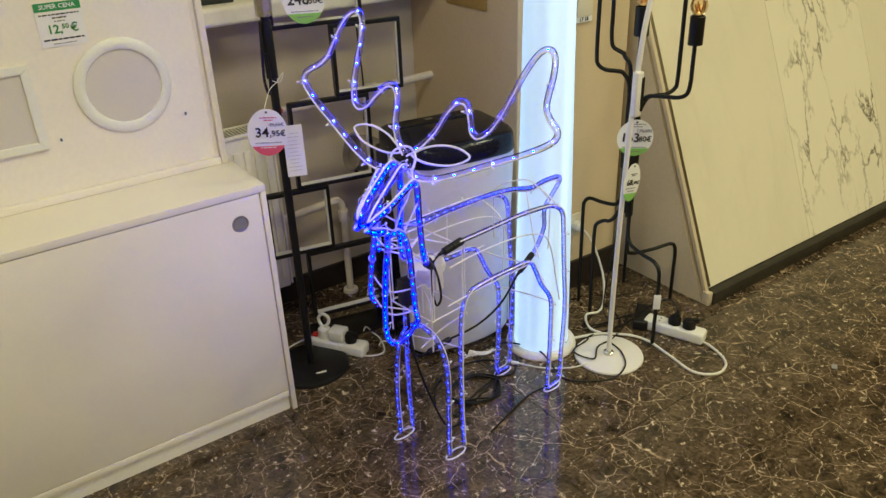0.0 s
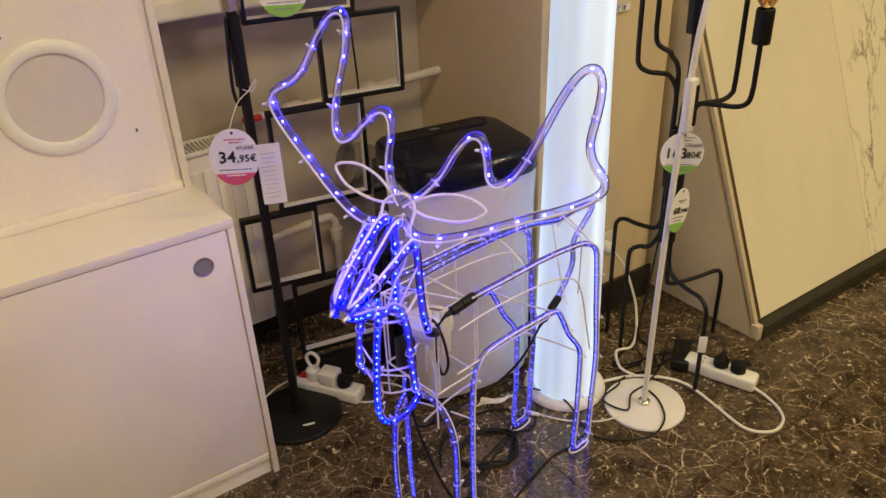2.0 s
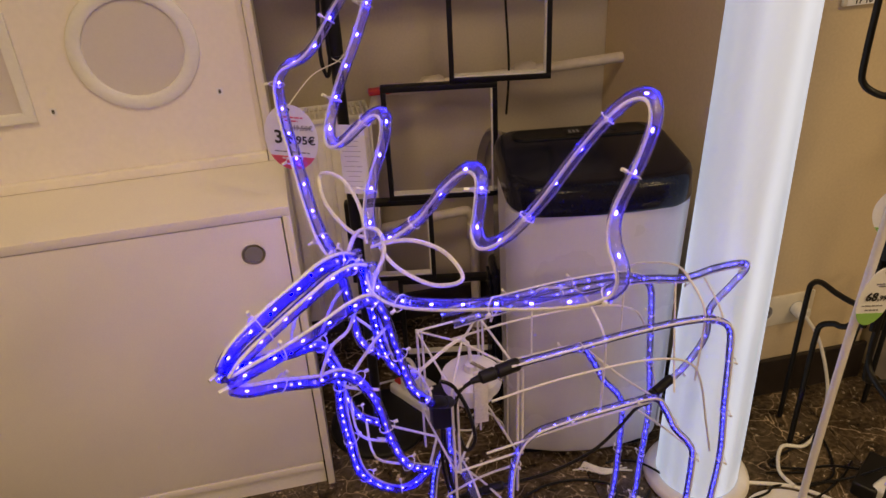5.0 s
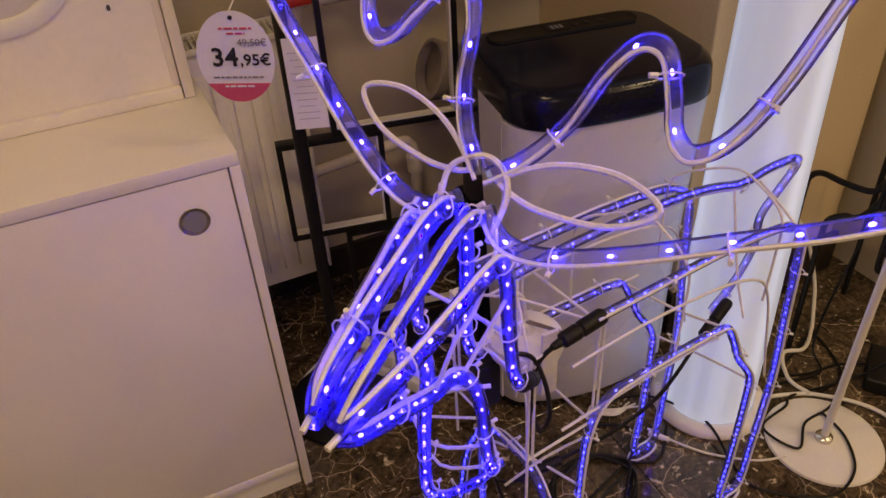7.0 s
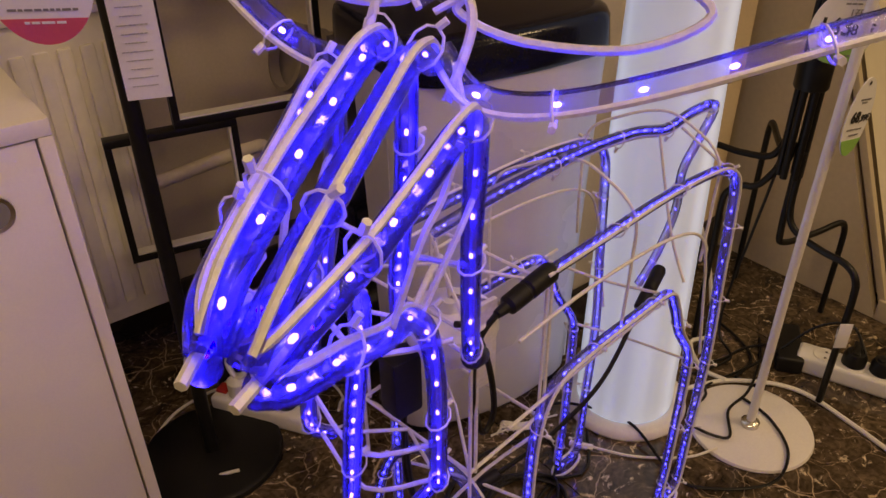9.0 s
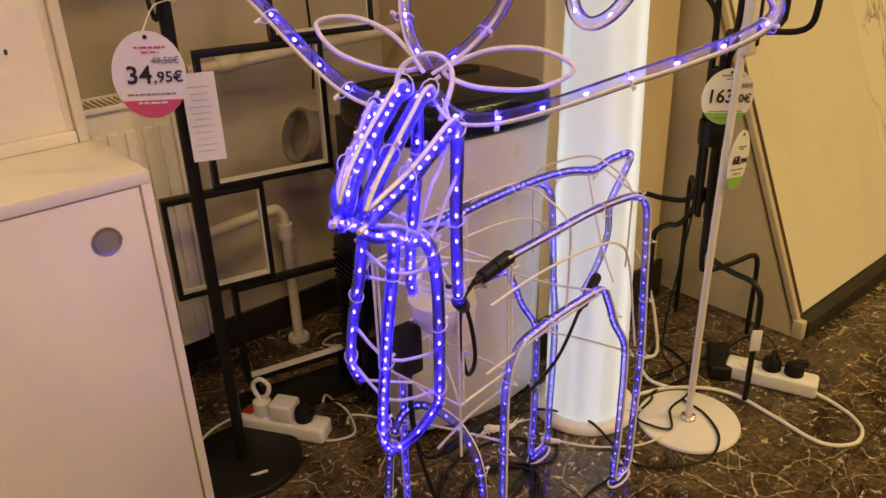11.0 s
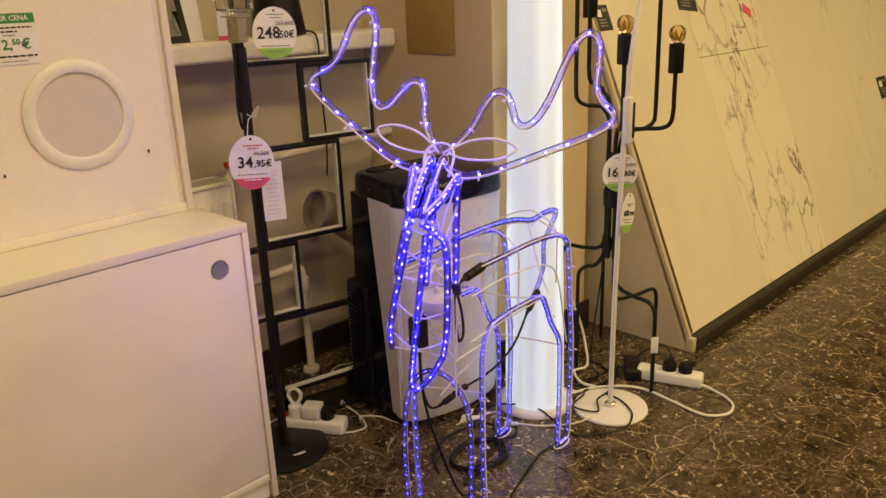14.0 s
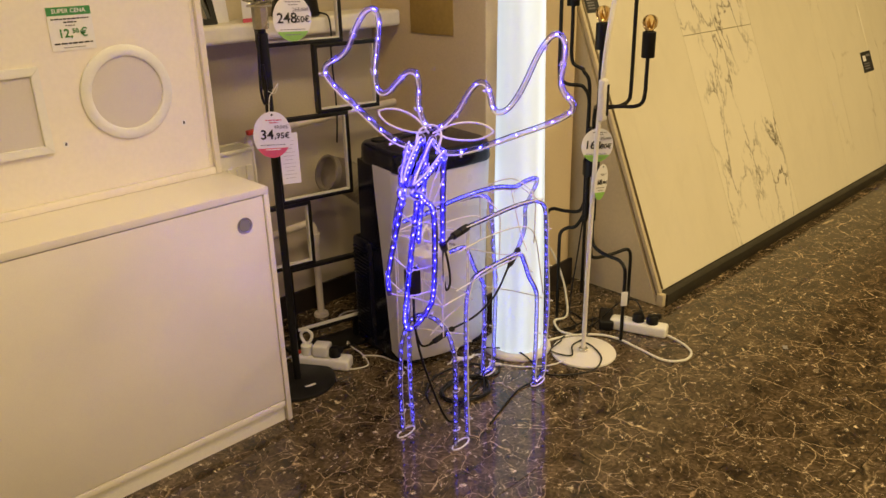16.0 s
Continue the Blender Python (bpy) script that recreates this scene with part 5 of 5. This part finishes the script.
ANTLER = [(0.004, -0.012), (0.028, 0.008), (0.046, 0.035), (0.056, 0.066), (0.070, 0.086), (0.088, 0.086), (0.104, 0.066), (0.116, 0.047), (0.133, 0.041), (0.151, 0.055), (0.166, 0.09), (0.180, 0.15), (0.195, 0.185), (0.213, 0.195), (0.228, 0.183), (0.236, 0.155), (0.240, 0.115), (0.252, 0.095), (0.277, 0.076), (0.272, 0.058), (0.234, 0.034), (0.180, 0.008), (0.118, -0.022), (0.070, -0.040), (0.035, -0.043), (0.012, -0.030)]
UPPER = [(0.207, 0.010, -0.072), (0.19, 0.018, -0.064), (0.145, 0.026, -0.059), (0.095, 0.032, -0.052), (0.055, 0.037, -0.045), (0.028, 0.040, -0.050), (0.006, 0.041, -0.080), (-0.014, 0.046, -0.142), (-0.043, 0.056, -0.227), (-0.088, 0.060, -0.287)]
JAW = [(0.207, 0.010, -0.079), (0.19, 0.018, -0.088), (0.15, 0.024, -0.104), (0.105, 0.028, -0.128), (0.068, 0.030, -0.142), (0.040, 0.037, -0.170), (0.014, 0.044, -0.225), (-0.008, 0.052, -0.303), (-0.042, 0.057, -0.378), (-0.10, 0.055, -0.445)]
BRIDGE = [(0.208, 0.007, -0.070), (0.188, 0.009, -0.053), (0.144, 0.010, -0.038), (0.096, 0.010, -0.027), (0.06, 0.010, -0.020), (0.03, 0.010, -0.023), (0.010, 0.010, -0.034)]


def Hs(f, lat, up):
    """The muzzle and neck swing a little out of the antlers' plane of symmetry."""
    return Hd(f, lat + 0.14 * max(f, 0) + 0.2 * min(f, 0) + 0.05 * min(up + 0.03, 0), up)


H3 = HM.to_3x3()
for s in (1, -1):
    rope([Hd(-0.023 - 0.785 * u, s * l, u) for l, u in ANTLER], True, 5, tuple(H3 @ (HF * 0.008 - HU * 0.003)), name="antler_rope")
    rope([Hs(f, s * l, u) for f, l, u in UPPER], True, 6, tuple(H3 @ (HU * 0.008)), name="head_rope")
    rope([Hs(f, s * l, u) for f, l, u in JAW], True, 6, tuple(H3 @ (HU * 0.008)), name="jaw_rope")
    rope([Hs(f, s * l, u) for f, l, u in BRIDGE], True, 6, tuple(H3 @ (HU * 0.007 + HL * 0.003 * s)), name="bridge_rope")
    ear = [(-0.014, 0.016, -0.008), (-0.028, 0.05, 0.010), (-0.036, 0.094, 0.016), (-0.030, 0.128, 0.006), (-0.016, 0.100, -0.013), (-0.010, 0.05, -0.020), (-0.012, 0.018, -0.016)]
    wire([Hd(f, s * l, u) for f, l, u in ear], 6, True, 0.0024, "ear_wire")
    wire([Hs(0.0, s * 0.02, -0.035), Hs(0.02, s * 0.032, -0.048), Hs(0.045, s * 0.037, -0.040)], 4)
    wire([Hs(0.10, s * 0.03, -0.125), Hs(0.085, s * 0.034, -0.085), Hs(0.06, s * 0.036, -0.075), Hs(0.05, s * 0.038, -0.05)], 4)
    wire([Hs(0.055, s * 0.034, -0.15), Hs(0.02, s * 0.042, -0.11), Hs(-0.005, s * 0.043, -0.10)], 4)
    wire([Hs(0.222, s * 0.010, -0.074), Hs(0.19, s * 0.014, -0.072), Hs(0.15, s * 0.016, -0.070)], 3, False, 0.0024)
rope([Hs(0.063, 0.0, -0.146), Hs(0.049, 0.0, -0.183), Hs(0.044, 0.0, -0.247), Hs(0.031, 0.0, -0.315), Hs(0.010, 0.0, -0.40), Hs(-0.035, 0.0, -0.477), Hs(-0.075, 0.010, -0.515), Hs(-0.092, 0.035, -0.49), Hs(-0.10, 0.054, -0.445)], True, 6, tuple(H3 @ (HF * -0.008)), name="throat_rope")
rope([Hs(0.010, -0.006, -0.034), Hs(0.0, -0.004, -0.055), Hs(-0.012, 0.0, -0.11), Hs(-0.038, 0.0, -0.20), Hs(-0.075, 0.0, -0.265), Hs(-0.11, 0.0, -0.30)], True, 6, tuple(H3 @ (HF * -0.008)), name="neck_rope")
wire([Hd(0.012, -0.024, -0.045), Hd(-0.006, -0.028, -0.018), Hd(-0.014, -0.016, -0.005), Hd(-0.018, 0.0, 0.0), Hd(-0.014, 0.016, -0.005), Hd(-0.006, 0.024, -0.02), Hd(0.012, 0.022, -0.05)], 6, False, 0.0026, "crown_wire")
for f, u in ((0.02, -0.185), (-0.015, -0.31), (-0.05, -0.39)):
    wire([Hs(f, 0.05, u), Hs(f + 0.025, 0.0, u - 0.012), Hs(f, -0.05, u)], 4)
wire([Hs(-0.02, 0.047, -0.16), Hs(-0.04, 0.0, -0.18), Hs(-0.02, -0.047, -0.16)], 4)
wire([Hs(-0.09, 0.06, -0.287), Hs(-0.12, 0.0, -0.30), Hs(-0.09, -0.06, -0.287)], 4)
connector(Hs(-0.082, 0.060, -0.28), Hs(-0.135, 0.066, -0.318), 0.0105)
# spindle joining the head to the motor
wire([Bd(0.035, -0.012, 0.575), Bd(0.02, -0.01, 0.63), Hs(-0.11, 0.0, -0.30)], 3, False, 0.003, "spindle")
wire([Bd(-0.03, -0.01, 0.445), Hs(-0.10, 0.055, -0.445)], 1)
wire([Bd(-0.03, -0.01, 0.445), Hs(-0.10, -0.055, -0.445)], 1)


# ---- floor tiles ----
TILE, X0, Y0 = 0.6, 0.62, 1.645
me = None
for i in range(-6, 13):
    for j in range(-10, 2):
        x0, x1 = X0 + i * TILE + 0.0008, X0 + (i + 1) * TILE - 0.0008
        y0, y1 = Y0 + j * TILE + 0.0008, Y0 + (j + 1) * TILE - 0.0008
        if x0 < -3.1 or x1 > 8.1 or y0 < -4.1:
            continue
        y1 = min(y1, BACK - 0.001)
        full = abs(y1 - y0 - TILE + 0.0016) < 1e-6
        if full and me:
            ob = new("floor_tile", me)
        else:
            ob = part("floor_tile", boxed(-TILE / 2 + 0.0008, TILE / 2 - 0.0008, -(y1 - y0) / 2, (y1 - y0) / 2, -0.006, 0.0, 0.0006, 1), MARBLE, smooth=False)
            if full:
                me = ob.data
        ob.matrix_world = pose((x0 + x1) / 2, (y0 + y1) / 2, 0)
        ob.parent = bpy.data.objects["floor"]
